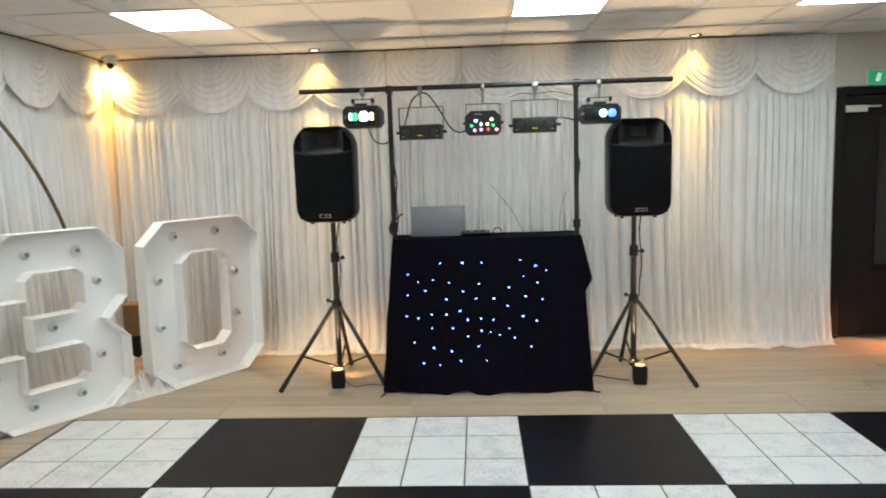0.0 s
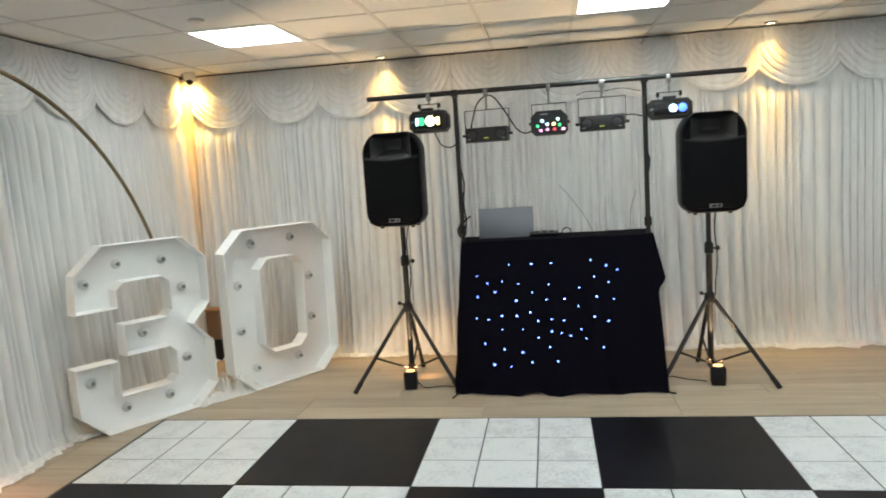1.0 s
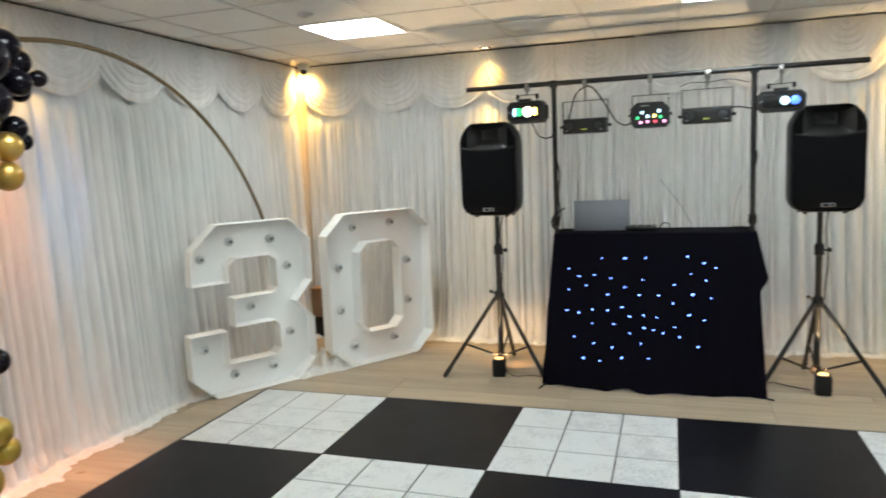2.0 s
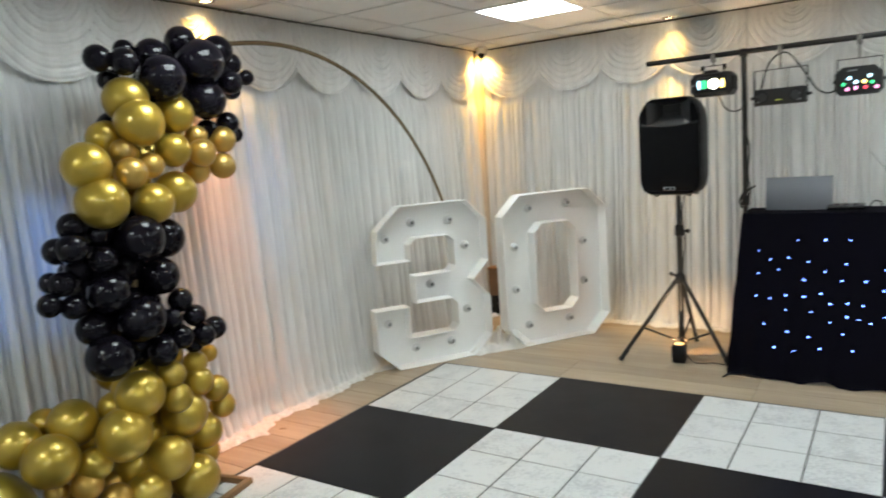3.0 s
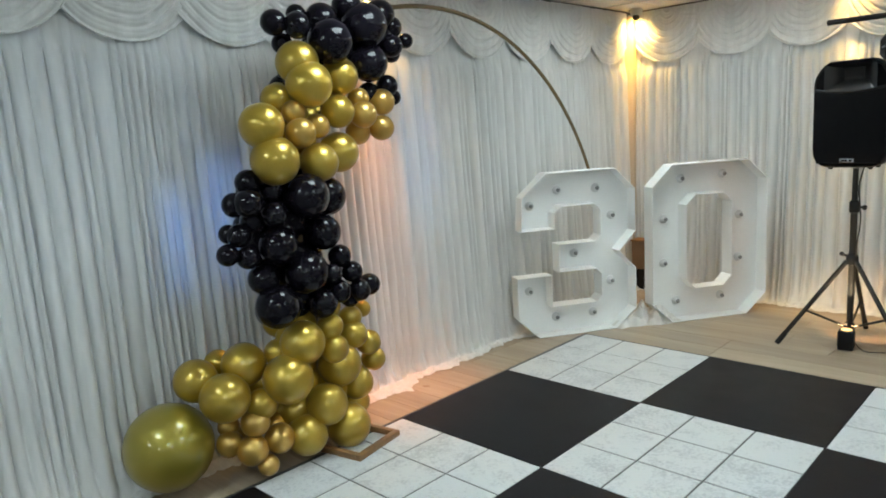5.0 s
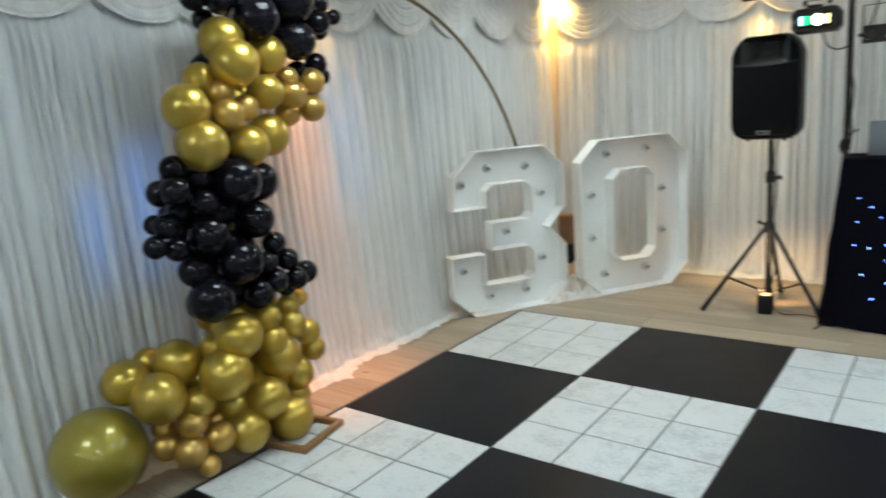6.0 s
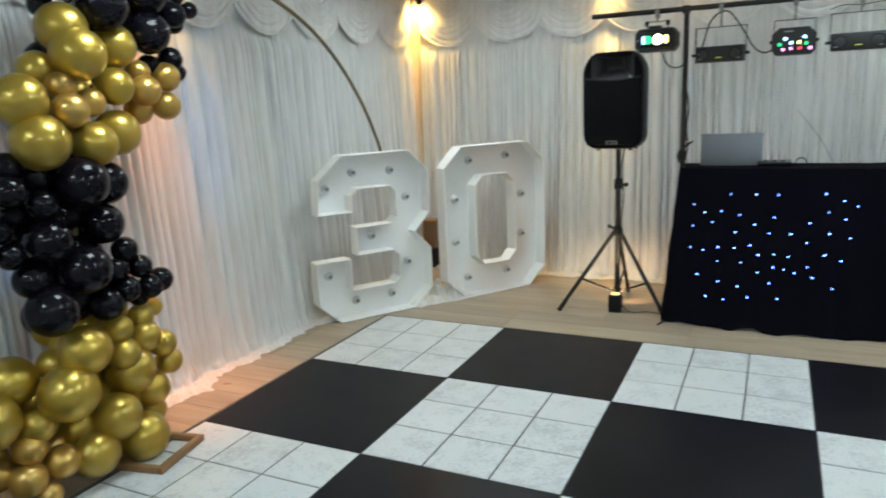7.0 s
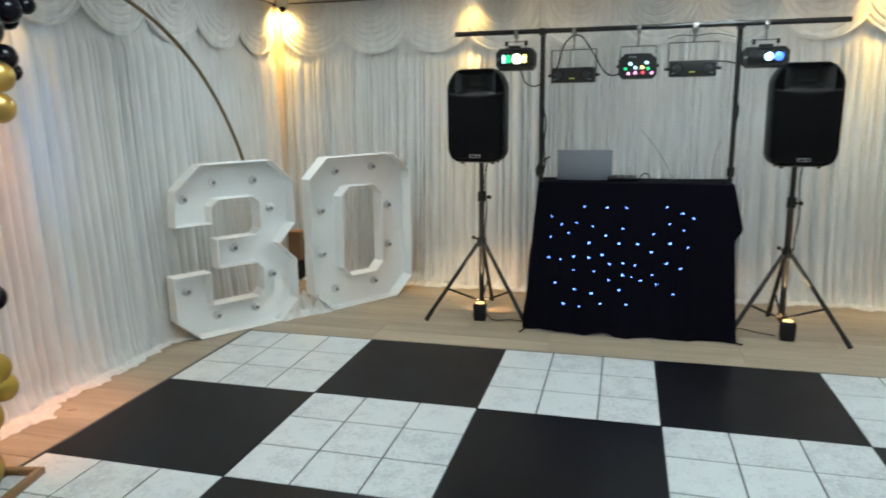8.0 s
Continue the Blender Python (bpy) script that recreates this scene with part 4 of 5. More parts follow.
GY_BAR, BAR_Z = 0.668, 2.022
gantry = thing("lighting_gantry", pose(0, 0, 0), "black steel gantry with two posts and a long crossbar above booth", "gantry")
part("crossbar", rod(B(), (1.35, GY_BAR, BAR_Z + 0.004), (3.82, GY_BAR, BAR_Z + 0.004), 0.0165, 16), M_METAL, gantry)
for x in (1.953, 3.199):
    part("post", rod(B(), (x, GY_BAR + 0.03, WOOD), (x, GY_BAR + 0.03, BAR_Z + 0.012), 0.0165, 16), M_METAL, gantry)
    c = part("joint", box(B(), (x, GY_BAR + 0.018, BAR_Z), (0.045, 0.06, 0.05), 0.006), M_METAL, gantry)
    part("wing_bolt", rod(B(), (x, GY_BAR + 0.05, BAR_Z), (x, GY_BAR + 0.085, BAR_Z), 0.006), M_STEEL, c)
    part("collar", lathe(B(), [(0.017, 1.06), (0.025, 1.065), (0.025, 1.12), (0.017, 1.125)], 16, at=(x, GY_BAR + 0.03, 0)), M_PLASTIC, gantry)


def clamp(parent, yoke_w, yoke_h, drop):
    """Half coupler on the bar and a U bracket down to the body, whose middle is the origin."""
    top = BAR_Z - parent.location.z
    bm = B()
    box(bm, (0, 0, top - 0.012), (0.026, 0.044, 0.052), 0.006)
    rod(bm, (0, 0, top - 0.03), (0, 0, drop), 0.007)
    c = part("clamp", bm, M_STEEL, parent, "grey metal clamp on the bar")
    part("wing_nut", box(B(), (0, -0.03, top - 0.012), (0.03, 0.012, 0.012), 0.003), M_STEEL, c)
    bm = B()
    for s in (-1, 1):
        box(bm, (s * yoke_w / 2, 0, yoke_h / 2), (0.004, 0.022, yoke_h), 0.001)
        rod(bm, (s * (yoke_w / 2 - 0.01), 0, 0), (s * (yoke_w / 2 + 0.022), 0, 0), 0.010)
    box(bm, (0, 0, yoke_h), (yoke_w + 0.004, 0.022, 0.004), 0.001)
    part("yoke", bm, M_METAL, parent)


def derby(x, zz, w, h, lens, label, turn, windowed=False):
    t = thing("effect_light", pose(x, GY_BAR, zz, 0, 0, turn), label, "stage light", "stage lights")
    o = [(w / 2, -h * 0.28), (w / 2, h * 0.28), (w * 0.4, h / 2), (-w * 0.4, h / 2), (-w / 2, h * 0.28), (-w / 2, -h * 0.28), (-w * 0.4, -h / 2), (w * 0.4, -h / 2)]
    part("body", loft([(-0.075, scaled(o, 0.93, 0.86, 0)), (-0.055, o), (0.06, o), (0.085, scaled(o, 0.85, 0.8, 0))]), M_METAL, t, sharp=25)
    part("front_panel", box(B(), (0, -0.077, 0), (w * 0.72, 0.008, h * 0.62), 0.004), M_BLACKPL, t)
    for dx, r, m in lens:
        if windowed and m is not M_CORE:
            part("lens", box(B(), (dx, -0.083, 0), (2 * r, 0.016, h * 0.36), 0.0078, 3), m, t, "glowing coloured window")
            continue
        ln = part("lens", lathe(B(), [(0.001, -0.094), (r * 0.6, -0.092), (r, -0.084), (r, -0.078), (0.001, -0.078)], 20, "Y", at=(dx, 0, 0)), m, t, "glowing coloured lens")
        if m in (M_LENS_COOL, M_CORE):
            continue
        part("lens_core", lathe(B(), [(0.001, -0.099), (r * 0.5, -0.098), (r * 0.66, -0.094), (0.001, -0.092)], 16, "Y", at=(dx, 0, 0)), M_CORE, ln, "white-hot middle")
    clamp(t, w * 0.5, h * 0.5 + 0.045, h * 0.5 + 0.04)
    part("shield", box(B(), (0, -0.06, h * 0.5 + 0.004), (w * 0.3, 0.05, 0.02), 0.004), M_METAL, t)
    for s in (-1, 1):
        part("bracket_knob", rod(B(), (s * w * 0.22, 0, h * 0.5 + 0.035), (s * w * 0.29, 0, h * 0.5 + 0.035), 0.016, 14), M_PLASTIC, t)
    part("marking", box(B(), (-w * 0.40, -0.079, 0.0), (0.022, 0.003, 0.010), turn=Matrix.Rotation(radians(-25), 3, "Y")), M_BADGE, t)
    return t


def light_bar(x, zz, w, h, label, turn):
    t = thing("light_bar", pose(x, GY_BAR, zz, 0, 0, turn), label, "stage light", "stage lights")
    part("body", box(B(), (0, 0, 0), (w, 0.09, h), 0.008), M_METAL, t)
    for dx in (-0.33, 0.33):
        part("bezel", lathe(B(), [(0.001, -0.044), (h * 0.30, -0.045), (h * 0.37, -0.048), (h * 0.40, -0.046), (h * 0.40, -0.04), (0.001, -0.04)], 24, "Y", at=(dx * w, 0, 0)), M_PLASTIC, t)
        part("lens", lathe(B(), [(0.001, -0.050), (h * 0.2, -0.049), (h * 0.29, -0.046), (0.001, -0.044)], 20, "Y", at=(dx * w, 0, 0)), M_DARKLENS, t, "round lens")
    for s in (-1, 1):
        part("marking", box(B(), (s * 0.40 * w, -0.0465, -0.028), (0.022, 0.003, 0.006)), M_BADGE, t)
        part("marking", box(B(), (s * 0.40 * w, -0.0465, 0.006), (0.012, 0.003, 0.005)), M_BADGE, t)
    part("marking", box(B(), (0.0, -0.0465, -0.022), (0.034, 0.003, 0.007)), M_DISPLAY, t, "small yellow-green display bar")
    clamp(t, w + 0.012, 0.165 if w > 0.28 else 0.11, 0.165 if w > 0.28 else 0.11)
    return t


derby(1.777, 1.845, 0.262, 0.145, [(-0.070, 0.010, M_LENS_ICE), (-0.040, 0.017, M_LENS_GREEN), (0.072, 0.012, M_LENS_YELLOW), (0.020, 0.033, M_CORE)],
      "black effect light with glowing yellow and green lenses on the bar", -3, True)
light_bar(2.165, 1.733, 0.29, 0.098, "black twin-lens light bar hung from the crossbar, unlit", -8)
light_bar(2.922, 1.757, 0.29, 0.10, "black twin-lens light bar hung from the crossbar with round lenses, unlit", -6)
derby(3.348, 1.815, 0.275, 0.125, [(0.022, 0.025, M_LENS_ICE), (0.078, 0.027, M_LENS_COOL)], "black effect light with two blue-white lenses on the bar", -8)
t = thing("par_light", pose(2.58, GY_BAR, 1.782, 0, 0, -3), "black square stage light with a cluster of coloured lenses", "stage light", "stage lights")
PAR = [(0.12, -0.055), (0.12, 0.04), (0.08, 0.078), (-0.08, 0.078), (-0.12, 0.04), (-0.12, -0.055), (-0.095, -0.082), (0.095, -0.082)]
part("body", loft([(-0.06, scaled(PAR, 0.95, 0.95, 0)), (-0.05, PAR), (0.05, PAR), (0.07, scaled(PAR, 0.8, 0.8, 0))]), M_METAL, t, sharp=25)
CLUSTER = [(-0.075, -0.02), (-0.045, 0.012), (-0.055, -0.05), (-0.012, -0.012), (-0.012, -0.046), (0.03, -0.012), (0.035, -0.046), (0.058, 0.018), (0.068, -0.02), (0.09, -0.048)]
for k, (dx, dz) in enumerate(CLUSTER):
    m = (M_LENS_GREEN, M_LENS_ICE, M_LENS_PINK, M_LENS_ICE, M_LENS_PINK, M_LENS_YELLOW, M_LENS_RED, M_LENS_ICE, M_LENS_GREEN, M_LENS_PINK)[k]
    r = 0.0100
    part("lens", lathe(B(), [(0.001, -0.073), (r * 0.6, -0.071), (r, -0.064), (r, -0.058), (0.001, -0.058)], 16, "Y", at=(dx, 0, dz)), m, t, "small coloured lens")
part("marking", box(B(), (-0.03, -0.062, 0.055), (0.05, 0.003, 0.009)), M_BADGE, t)
clamp(t, 0.225, 0.125, 0.125)

# spare clamp with a thin safety wire by the east post
t = thing("bar_clamp", pose(2.932, GY_BAR, BAR_Z), "loose grey clamp with a thin safety wire on the bar", "clamp")
bm = B()
box(bm, (0, 0, -0.012), (0.026, 0.044, 0.052), 0.006)
rod(bm, (0, 0, -0.03), (0, 0, -0.075), 0.007)
part("coupler", bm, M_STEEL, t)
part("safety_wire", tube(B(), [(-0.17, 0, -0.075), (-0.1, 0, -0.055), (0, 0, -0.06), (0.12, 0, -0.05), (0.24, 0.02, -0.075)], 0.0025, 6), M_METAL, t)


def cable(pts, r, label, mtl=None):
    return tagged(part("cable", tube(B(), pts, r, 8), mtl or M_RUBBER), label, "cable", "cables")


G = GY_BAR
cable([(1.80, G + 0.04, 1.77), (1.84, G + 0.03, 1.69), (1.90, G + 0.02, 1.665), (1.955, G, 1.685)], 0.0045, "thin black cable looped to the gantry post")
cable([(2.02, G, 1.68), (2.06, G - 0.005, 1.80), (2.10, G - 0.01, 1.93), (2.16, G - 0.015, 1.985), (2.22, G - 0.02, 1.975), (2.30, G - 0.01, 1.86), (2.36, G, 1.76), (2.42, G, 1.725), (2.48, G, 1.745)], 0.005, "black power cable draped over the crossbar between lights")
cable([(3.07, G + 0.02, 1.80), (3.12, G + 0.02, 1.80), (3.18, G + 0.01, 1.785), (3.24, G + 0.02, 1.775), (3.31, G + 0.02, 1.80), (3.345, G + 0.04, 1.77)], 0.0045, "thin black cable strung between light and post")
cable([(1.955, G, 1.70), (1.963, G - 0.005, 1.55), (1.985, G, 1.42), (1.975, G - 0.005, 1.28), (1.985, G, 1.15), (1.965, G, 1.06)], 0.006, "black cable winding down the gantry post")
cable([(3.195, G, 1.76), (3.185, G - 0.005, 1.60), (3.215, G - 0.005, 1.50), (3.20, G, 1.38), (3.185, G - 0.005, 1.22), (3.20, G, 1.06)], 0.006, "black cable winding down the gantry post")
cable([(1.955, G - 0.01, 1.14), (1.99, G - 0.02, 1.17), (2.02, G - 0.02, 1.19)], 0.006, "short black cable end sticking out from the post")
cable([(1.94, G - 0.02, 1.05), (1.93, G - 0.03, 1.10), (1.965, G - 0.03, 1.17)], 0.007, "bunched black cable at the foot of the post")
cable([(2.63, 0.95, 1.018), (2.655, 0.95, 1.05), (2.69, 0.95, 1.045), (2.70, 0.95, 1.018)], 0.004, "small black cable loop on the booth")
cable([(2.85, 0.85, 1.02), (2.78, 0.88, 1.16), (2.70, 0.9, 1.27), (2.63, 0.95, 1.36)], 0.0013, "fine black wire rising from the booth")
cable([(3.10, 0.85, 1.02), (3.11, 0.88, 1.16), (3.15, 0.9, 1.30)], 0.0013, "fine black wire rising from the booth")
cable([(1.55, 0.72, 0.02), (1.63, 0.63, WOOD + 0.005), (1.75, 0.66, WOOD + 0.005), (1.86, 0.64, WOOD + 0.006), (1.95, 0.70, WOOD + 0.006)], 0.003, "black cable lying on the wooden floor")
cable([(1.90, 0.50, WOOD + 0.012), (1.875, 0.45, WOOD + 0.006), (1.86, 0.395, WOOD + 0.005)], 0.006, "short black cable end on the floor by the booth")
cable([(3.27, 0.62, WOOD + 0.006), (3.33, 0.80, WOOD + 0.005), (3.43, 0.74, WOOD + 0.005), (3.55, 0.68, WOOD + 0.006)], 0.003, "black cable lying on the wooden floor")
cable([(3.25, 0.48, WOOD + 0.012), (3.28, 0.45, WOOD + 0.006), (3.31, 0.44, WOOD + 0.005)], 0.006, "short black cable end on the floor by the booth")
for x0 in (1.52, 3.59):
    cable([(x0 + 0.05, 0.73, 1.16), (x0 + 0.03, 0.70, 1.02), (x0 + 0.045, 0.70, 0.82), (x0 + 0.03, 0.70, 0.66), (x0 + 0.03, 0.70, 0.58)], 0.0045, "black speaker cable hanging down the stand pole")

o = part("splinter", box(B(), (0, 0, 0.002), (0.042, 0.006, 0.003), 0.001), M_BASEWOOD, at=pose(-0.25, -1.398, WOOD, 0, 0, 32))
tagged(o, "thin brown wood splinter lying on the laminate floor", "splinter")

lap = thing("laptop", pose(2.245, 0.86, 1.016), "open grey laptop on the booth, lid turned outwards", "laptop")
part("lid", box(B(), (0, -0.005, 0.1), (0.385, 0.008, 0.215), 0.003, turn=Matrix.Rotation(radians(-6), 3, "X")), M_LAPTOP, lap)
part("base", box(B(), (0, 0.075, 0.011), (0.385, 0.15, 0.02), 0.004), M_LAPTOP, lap)
part("hinge", rod(B(), (-0.14, 0.004, 0.012), (0.14, 0.004, 0.012), 0.007), M_BLACKPL, lap)
ctl = thing("controller", pose(2.51, 0.84, 1.016), "low black controller box lying beside the laptop", "controller")
part("case", box(B(), (0, 0, 0.014), (0.20, 0.16, 0.026), 0.005), M_BLACKPL, ctl)
for k in range(3):
    part("dial", lathe(B(), [(0.001, 0.034), (0.012, 0.033), (0.014, 0.027), (0.001, 0.026)], 14, at=(-0.05 + 0.05 * k, -0.02, 0)), M_PLASTIC, ctl)

# ---------------------------------------------------------------- balloon arch
arch = thing("balloon_arch", pose(0, 0, 0), "gold hoop arch dressed with black, gold and rose balloons", "balloon arch")
A0, A1 = Vector((-0.05, -2.0, 0)), Vector((-0.35, 0.8, 0))
AD = (A1 - A0).normalized()


def arch_at(u, zz):
    q = A0 + AD * u
    return (q.x, q.y, zz)


ARC_C, ARC_Z, ARC_R = 0.769, 0.019, 2.177
pts = [(0.0, -2.15, 0.03), (-0.05, -2.26, 0.5), (-0.06, -2.34, 1.0), (-0.06, -2.22, 1.5), (-0.05, -1.96, 1.93)]
for k in range(23):
    a = radians(104 - k * 101 / 22)
    pts.append(arch_at(ARC_C + ARC_R * math.cos(a), ARC_Z + ARC_R * math.sin(a)))
pts.append(arch_at(ARC_C + ARC_R + 0.0, WOOD + 0.003))
part("hoop", tube(B(), pts, 0.0125, 12, 4), M_HOOP, arch, sharp=60)
bm = B()
FA, FB = Vector((0.148, -1.985, 0)), Vector((0.212, -2.30, 0))
FX = (FB - FA).normalized()
FY = Vector((FX.y, -FX.x, 0))
turn = Matrix(((FX.x, FY.x, 0), (FX.y, FY.y, 0), (0, 0, 1)))
if FY.x > 0:
    FY = -FY
mid, wl, wd = (FA + FB) / 2, (FB - FA).length, 0.36
for k, c, s in (("rail", mid + FY * 0.015, (wl, 0.03, 0.03)), ("rail", mid + FY * (wd - 0.015), (wl, 0.03, 0.03)),
                ("rail", FA + FX * 0.015 + FY * wd / 2, (0.03, wd - 0.06, 0.03)), ("rail", FB - FX * 0.015 + FY * wd / 2, (0.03, wd - 0.06, 0.03))):
    part("base_rail", box(B(), (c.x, c.y, 0.0155), s, 0.003, turn=turn), M_BASEWOOD, arch, "brown base frame rail")

TOP_BLACK = [(-0.03, -2.387, 2.028, 0.054), (-0.09, -2.222, 2.082, 0.044), (0.03, -2.305, 2.012, 0.057), (-0.05, -2.111, 2.058, 0.076), (0.05, -2.143, 1.948, 0.098), (-0.07, -1.934, 2.142, 0.068),
             (0.01, -1.899, 2.039, 0.103), (-0.07, -1.728, 2.113, 0.074), (-0.07, -1.654, 2.056, 0.055), (-0.03, -1.698, 1.958, 0.057), (-0.07, -1.663, 1.924, 0.044), (-0.05, -1.575, 1.991, 0.038),
             (0.01, -1.889, 1.864, 0.088), (-0.09, -2.310, 1.948, 0.046), (-0.03, -1.745, 1.758, 0.054), (-0.07, -1.670, 1.703, 0.038), (-0.05, -1.855, 1.729, 0.048), (-0.09, -1.853, 1.964, 0.084),
             (-0.1, -1.710, 2.014, 0.069), (-0.11, -1.917, 2.046, 0.072)]
UP_GOLD = [(0, -2.301, 1.855, 0.093), (0.06, -2.291, 1.755, 0.098), (0, -2.071, 1.798, 0.085), (-0.06, -2.387, 1.697, 0.071), (0.01, -2.522, 1.583, 0.095), (0.05, -2.498, 1.431, 0.102),
           (0.05, -2.266, 1.408, 0.085), (-0.01, -2.102, 1.445, 0.092), (0.02, -2.110, 1.635, 0.074)]
UP_ROSE = [(0.03, -2.366, 1.636, 0.052), (0.07, -2.366, 1.544, 0.065), (0.04, -2.250, 1.571, 0.054), (-0.01, -1.955, 1.696, 0.049), (-0.01, -1.805, 1.677, 0.062), (0.03, -1.963, 1.617, 0.063),
           (-0.01, -1.818, 1.550, 0.061), (-0.05, -1.941, 1.534, 0.059)]
MID_BLACK = [(-0.01, -2.605, 1.347, 0.054), (0.04, -2.643, 1.263, 0.059), (-0.03, -2.671, 1.256, 0.052), (0.05, -2.350, 1.263, 0.099), (-0.05, -2.166, 1.240, 0.089), (-0.01, -2.499, 1.299, 0.052),
             (0.04, -2.524, 1.200, 0.056), (-0.05, -2.578, 1.170, 0.054), (-0.05, -2.702, 1.133, 0.041), (0, -2.682, 1.126, 0.049), (-0.01, -2.737, 1.050, 0.046), (0, -2.649, 1.026, 0.049),
             (0.03, -2.512, 1.058, 0.084), (-0.01, -2.238, 1.078, 0.082), (-0.09, -2.346, 1.139, 0.074), (-0.09, -2.517, 1.084, 0.066)]
LOW_BLACK = [(-0.01, -2.150, 0.947, 0.055), (0.05, -2.390, 0.918, 0.097), (0, -2.090, 0.860, 0.051), (0.02, -2.226, 0.877, 0.048), (-0.01, -1.980, 0.772, 0.054), (0.02, -2.067, 0.763, 0.053),
             (0.03, -2.197, 0.786, 0.054), (-0.03, -2.093, 0.724, 0.045), (0.02, -2.296, 0.748, 0.069), (0.04, -2.550, 0.790, 0.095), (-0.01, -2.576, 0.917, 0.067), (-0.09, -2.338, 0.793, 0.080),
             (-0.1, -2.165, 0.798, 0.072), (-0.1, -2.398, 0.901, 0.074)]
LOW_GOLD = [(0.02, -2.427, 0.587, 0.099), (0.01, -2.259, 0.623, 0.062), (-0.04, -2.092, 0.624, 0.055), (-0.1, -1.964, 0.629, 0.042), (-0.01, -2.106, 0.540, 0.067), (-0.03, -1.999, 0.469, 0.062),
            (-0.07, -1.940, 0.356, 0.061), (0.03, -2.257, 0.515, 0.066), (-0.02, -2.199, 0.410, 0.105), (-0.06, -2.071, 0.267, 0.081), (0.02, -2.523, 0.441, 0.111), (0.03, -2.330, 0.257, 0.097),
            (0, -2.190, 0.094, 0.107), (0.01, -2.445, 0.138, 0.095), (-0.09, -2.437, 0.238, 0.086), (-0.1, -2.056, 0.151, 0.070), (-0.12, -2.209, 0.273, 0.097)]
FLOOR_GOLD = [(-0.08, -2.788, 0.413, 0.105), (-0.15, -2.644, 0.511, 0.098), (-0.22, -2.846, 0.480, 0.093), (-0.3, -2.690, 0.501, 0.063), (-0.1, -2.490, 0.534, 0.063), (-0.04, -2.635, 0.344, 0.069),
              (-0.16, -2.557, 0.405, 0.079)]
LOW_ROSE = [(-0.04, -2.678, 0.269, 0.063), (-0.01, -2.580, 0.166, 0.067), (-0.03, -2.710, 0.151, 0.068), (-0.11, -2.775, 0.183, 0.058), (0.01, -2.662, 0.072, 0.047), (-0.15, -2.752, 0.249, 0.048),
            (-0.11, -2.539, 0.198, 0.053), (-0.15, -2.666, 0.163, 0.057)]
BIG = [(-0.25, -2.989, 0.211, 0.184)]


def balloon_mesh(material):
    """Unit balloon: round crown, slight taper to a tied neck at -z."""
    prof = []
    for k in range(19):
        a = math.pi * k / 18
        r, h = math.sin(a), math.cos(a)
        if h < 0:
            r *= 1 - 0.05 * h * h
            h *= 1.05
        prof.append((max(r, 0.004), h))
    prof += [(0.03, -1.07), (0.055, -1.12), (0.004, -1.125)]
    return mesh_of("balloon", lathe(B(), prof, 28), material, 60)


rng = random.Random(11)
# the inner balloons of the garland, seen in the gaps
SPINE = [(0.15, -2.40), (0.5, -2.36), (0.8, -2.42), (1.1, -2.52), (1.3, -2.50), (1.6, -2.32), (1.9, -2.15), (2.05, -2.08)]
INNER_BLACK, INNER_GOLD = [], []
for k in range(170):
    zz = 0.16 + 1.84 * k / 169
    y = float(np.interp(zz, [a for a, b in SPINE], [b for a, b in SPINE])) + 0.09 + (rng.uniform(-0.14, 0.22) if zz < 0.66 else rng.uniform(-0.13, 0.13))
    row = (rng.uniform(-0.20, -0.09), y, zz, rng.uniform(0.065, 0.082))
    (INNER_BLACK if zz > 1.74 or 0.70 < zz < 1.36 else INNER_GOLD).append(row)
for rows, material, label in ((TOP_BLACK + MID_BLACK + LOW_BLACK + INNER_BLACK, M_BLACKB, "glossy black balloon"), (UP_GOLD + LOW_GOLD + FLOOR_GOLD + INNER_GOLD, M_GOLD, "chrome gold balloon"),
                              (UP_ROSE + LOW_ROSE, M_ROSE, "small chrome rose gold balloon"), (BIG, M_BIGB, "large olive gold balloon")):
    me = balloon_mesh(material)
    for x, y, zz, r in rows:
        o = new("balloon", me)
        o.parent = arch
        # necks are tied towards the core of the garland
        core = Vector((x - 0.2, y + 0.3 * (-2.4 - y), zz + rng.uniform(-0.06, 0.06)))
        out = (Vector((x, y, zz)) - core).normalized()
        q = out.to_track_quat("Z", "Y")
        o.matrix_basis = Matrix.LocRotScale((x, y, zz), q, (r * rng.uniform(1.03, 1.07), r * 1.05, r * rng.uniform(1.03, 1.07)))
        tagged(o, label)

# ---------------------------------------------------------------- dance floor
S = 0.9144
NX, NY = 7, 8
dance = tagged(new("dance_floor"), "portable chequered dance floor of black and white panels", "dance floor", kind="structure")
bm = B()
e = 0.035
box(bm, (NX * S / 2, -NY * S / 2, -0.009), (NX * S, NY * S, 0.004))
part("underlay", bm, M_GROOVE, dance)
# sloping black edge strip on the open sides
def edge_strip(a, b, out):
    bm = B()
    a, b, out = Vector(a), Vector(b), Vector(out)
    v = [bm.verts.new(p) for p in (a, b, b + out * e + Vector((0, 0, WOOD + 0.002)), a + out * e + Vector((0, 0, WOOD + 0.002)), a + Vector((0, 0, WOOD)), b + Vector((0, 0, WOOD)))]
    for f in ((0, 1, 2, 3), (3, 2, 5, 4), (4, 5, 1, 0), (0, 3, 4), (1, 5, 2)):
        bm.faces.new([v[i] for i in f])
    bmesh.ops.recalc_face_normals(bm, faces=bm.faces)
    return part("edge_strip", bm, M_TRIM, dance)


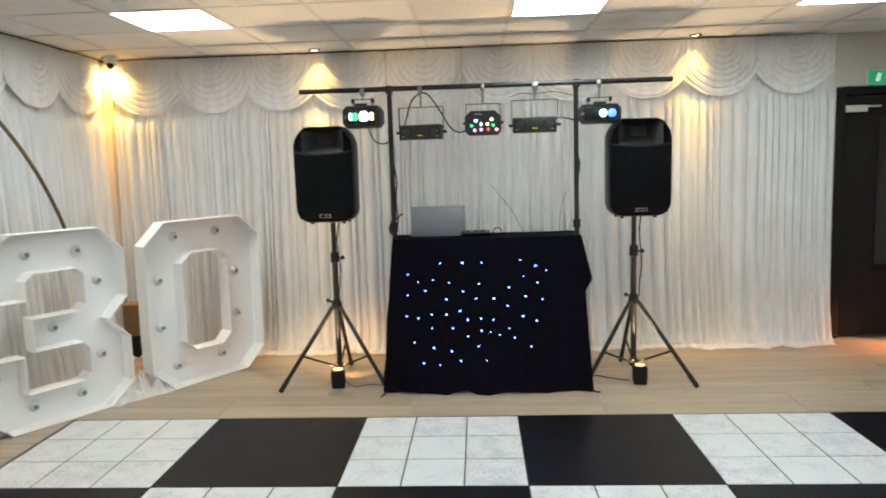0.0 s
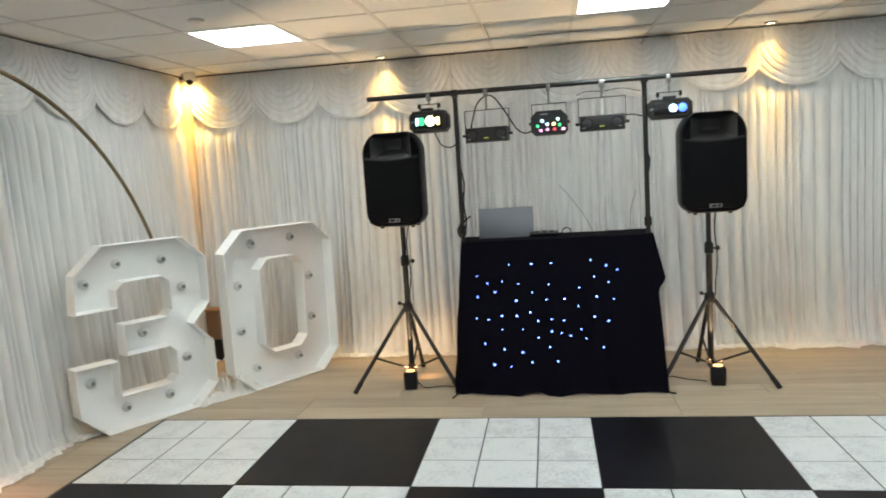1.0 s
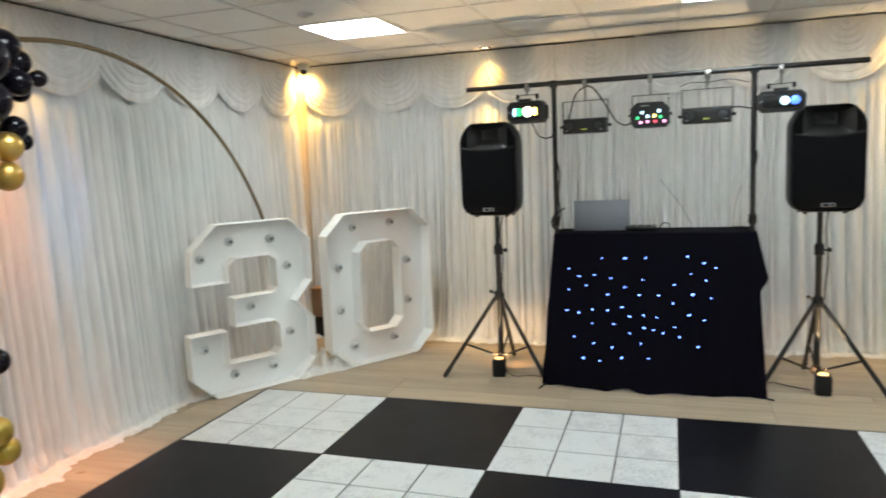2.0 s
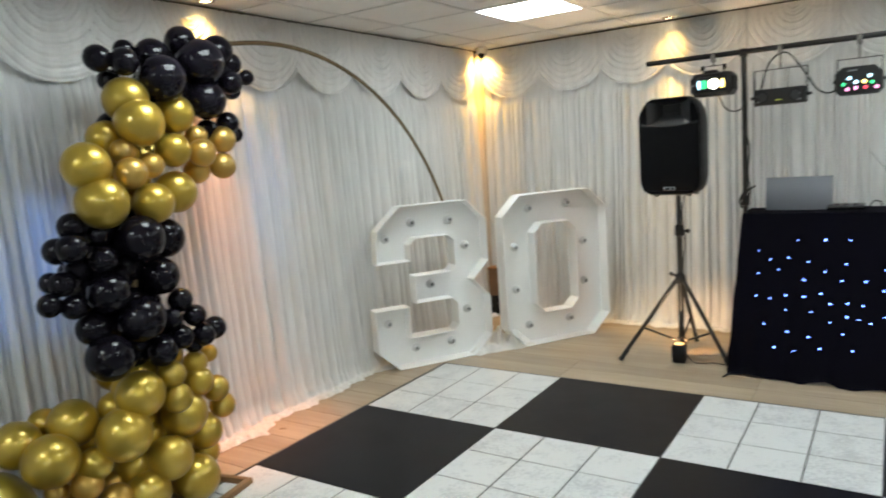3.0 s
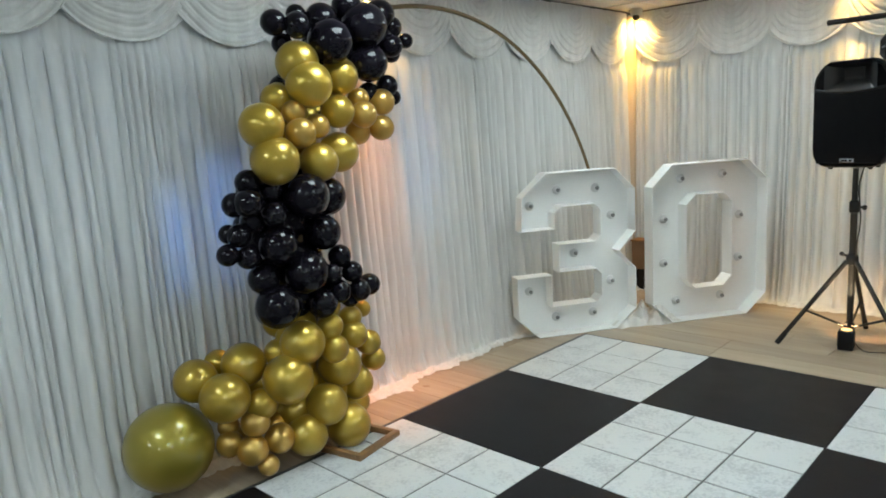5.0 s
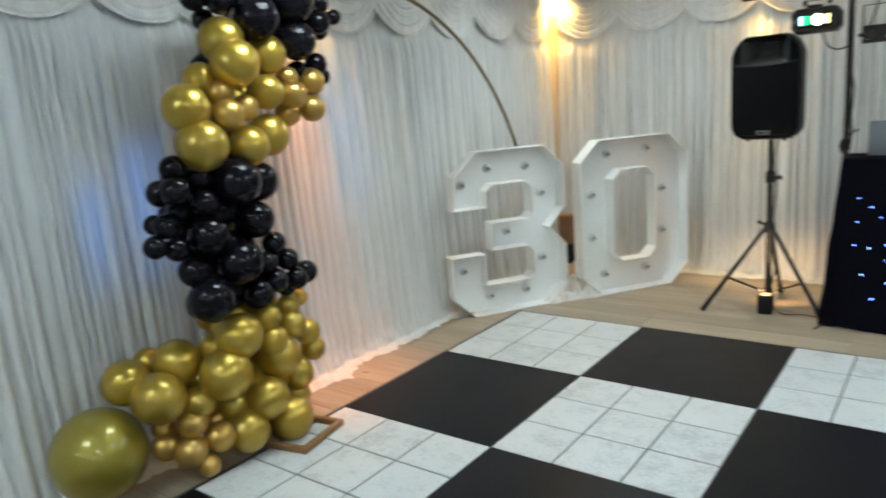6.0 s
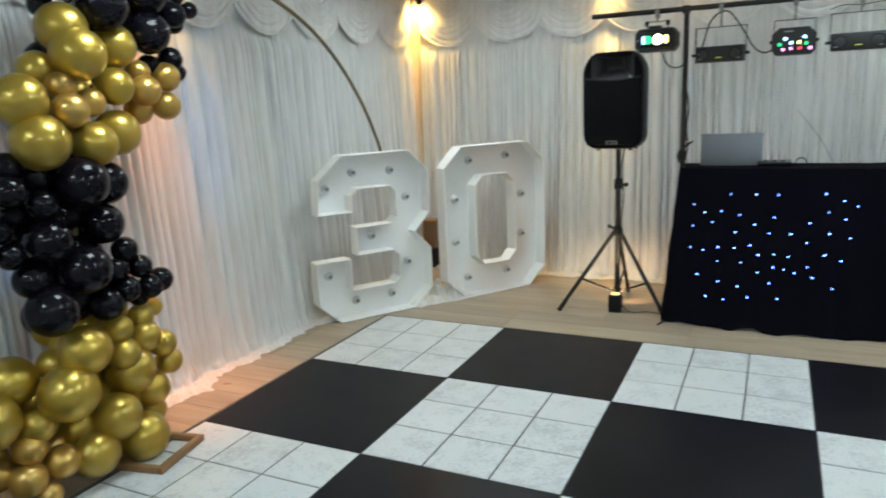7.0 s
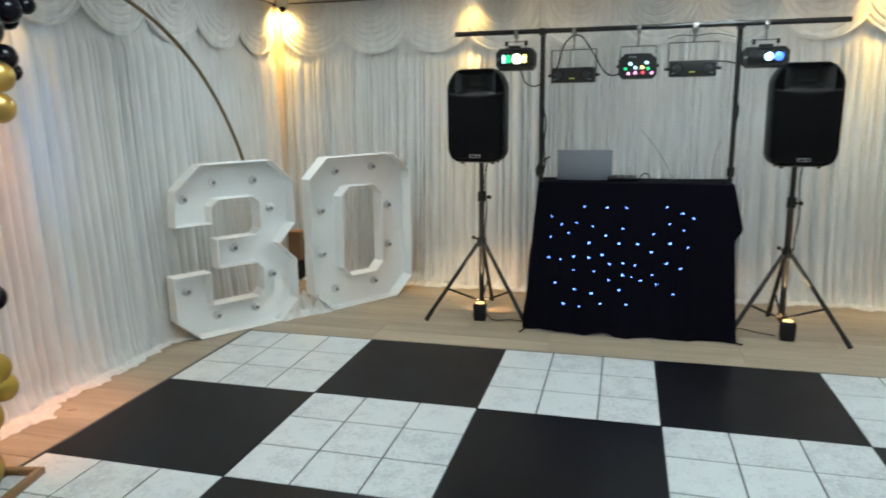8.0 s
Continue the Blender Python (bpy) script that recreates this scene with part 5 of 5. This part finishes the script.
edge_strip((-0.02, 0.0, 0), (NX * S, 0.0, 0), (0, 1, 0))
edge_strip((0, 0.02, 0), (0, -NY * S, 0), (-1, 0, 0))
edge_strip((NX * S, 0.02, 0), (NX * S, -NY * S, 0), (1, 0, 0))
T = S / 3
bm = box(B(), (0, 0, 0), (S - 0.003, S - 0.003, 0.007), 0.001, 1)
black_mesh = mesh_of("panel", bm, M_BLACK_PANEL)
bm = box(B(), (0, 0, 0), (T - 0.0085, T - 0.0085, 0.007), 0.0012, 1)
tile_mesh = mesh_of("tile", bm, M_WHITE_TILE)
bm = box(B(), (0, 0, 0), (S - 0.003, S - 0.003, 0.004))
tray_mesh = mesh_of("panel", bm, M_GROOVE)
for i in range(NX):
    for j in range(NY):
        c = ((i + 0.5) * S, -(j + 0.5) * S)
        if (i + j) % 2:
            o = new("panel", black_mesh)
            o.parent, o.location = dance, (*c, -0.0035)
            tagged(o, "black panel")
        else:
            o = new("panel", tray_mesh)
            o.parent, o.location = dance, (*c, -0.0048)
            tagged(o, "white panel of nine scuffed tiles")
            for a in range(3):
                for b in range(3):
                    k = new("tile", tile_mesh)
                    k.parent, k.location = o, ((a - 1) * T, (b - 1) * T, 0.0013)
                    k.rotation_euler = (0, 0, radians(90 * rng.randrange(4)))

# ---------------------------------------------------------------- wooden floor
floor = tagged(part("floor", box(B(), ((X0 + X1) / 2, (Y0 + Y1) / 2, WOOD - 0.06), (X1 - X0 + 0.4, Y1 - Y0 + 0.4, 0.1)), M_OAK), "pale oak laminate floor with long boards", "floor", kind="structure")
PW = 0.192
meshes = {}


def plank(x0, x1, y0, y1):
    key = (round(x1 - x0, 2), round(y1 - y0, 3))
    if key not in meshes:
        meshes[key] = mesh_of("plank", box(B(), (0, 0, 0), (key[0] - 0.0022, key[1] - 0.0022, 0.0098), 0.0012, 1), M_OAK)
    o = new("plank", meshes[key])
    o.parent, o.location = floor, ((x0 + x1) / 2, (y0 + y1) / 2, WOOD - 0.005)


row = 0
y = Y1 + 0.02
while y > Y0:
    x = X0 - rng.choice((0.0, 0.3, 0.6, 0.9))
    while x < X1:
        n = 1.2
        xa, xb, ya, yb = max(x, X0), min(x + n, X1), max(y - PW, Y0), min(y, Y1)
        covered = xa > 0.05 and xb < NX * S - 0.05 and yb < -0.05 and ya > -NY * S + 0.05
        if not covered and xa < X1 and (yb > -0.1 or xa < 0.0) and ya > -5:
            plank(xa, xb, ya, yb)
        x += n
    y -= PW
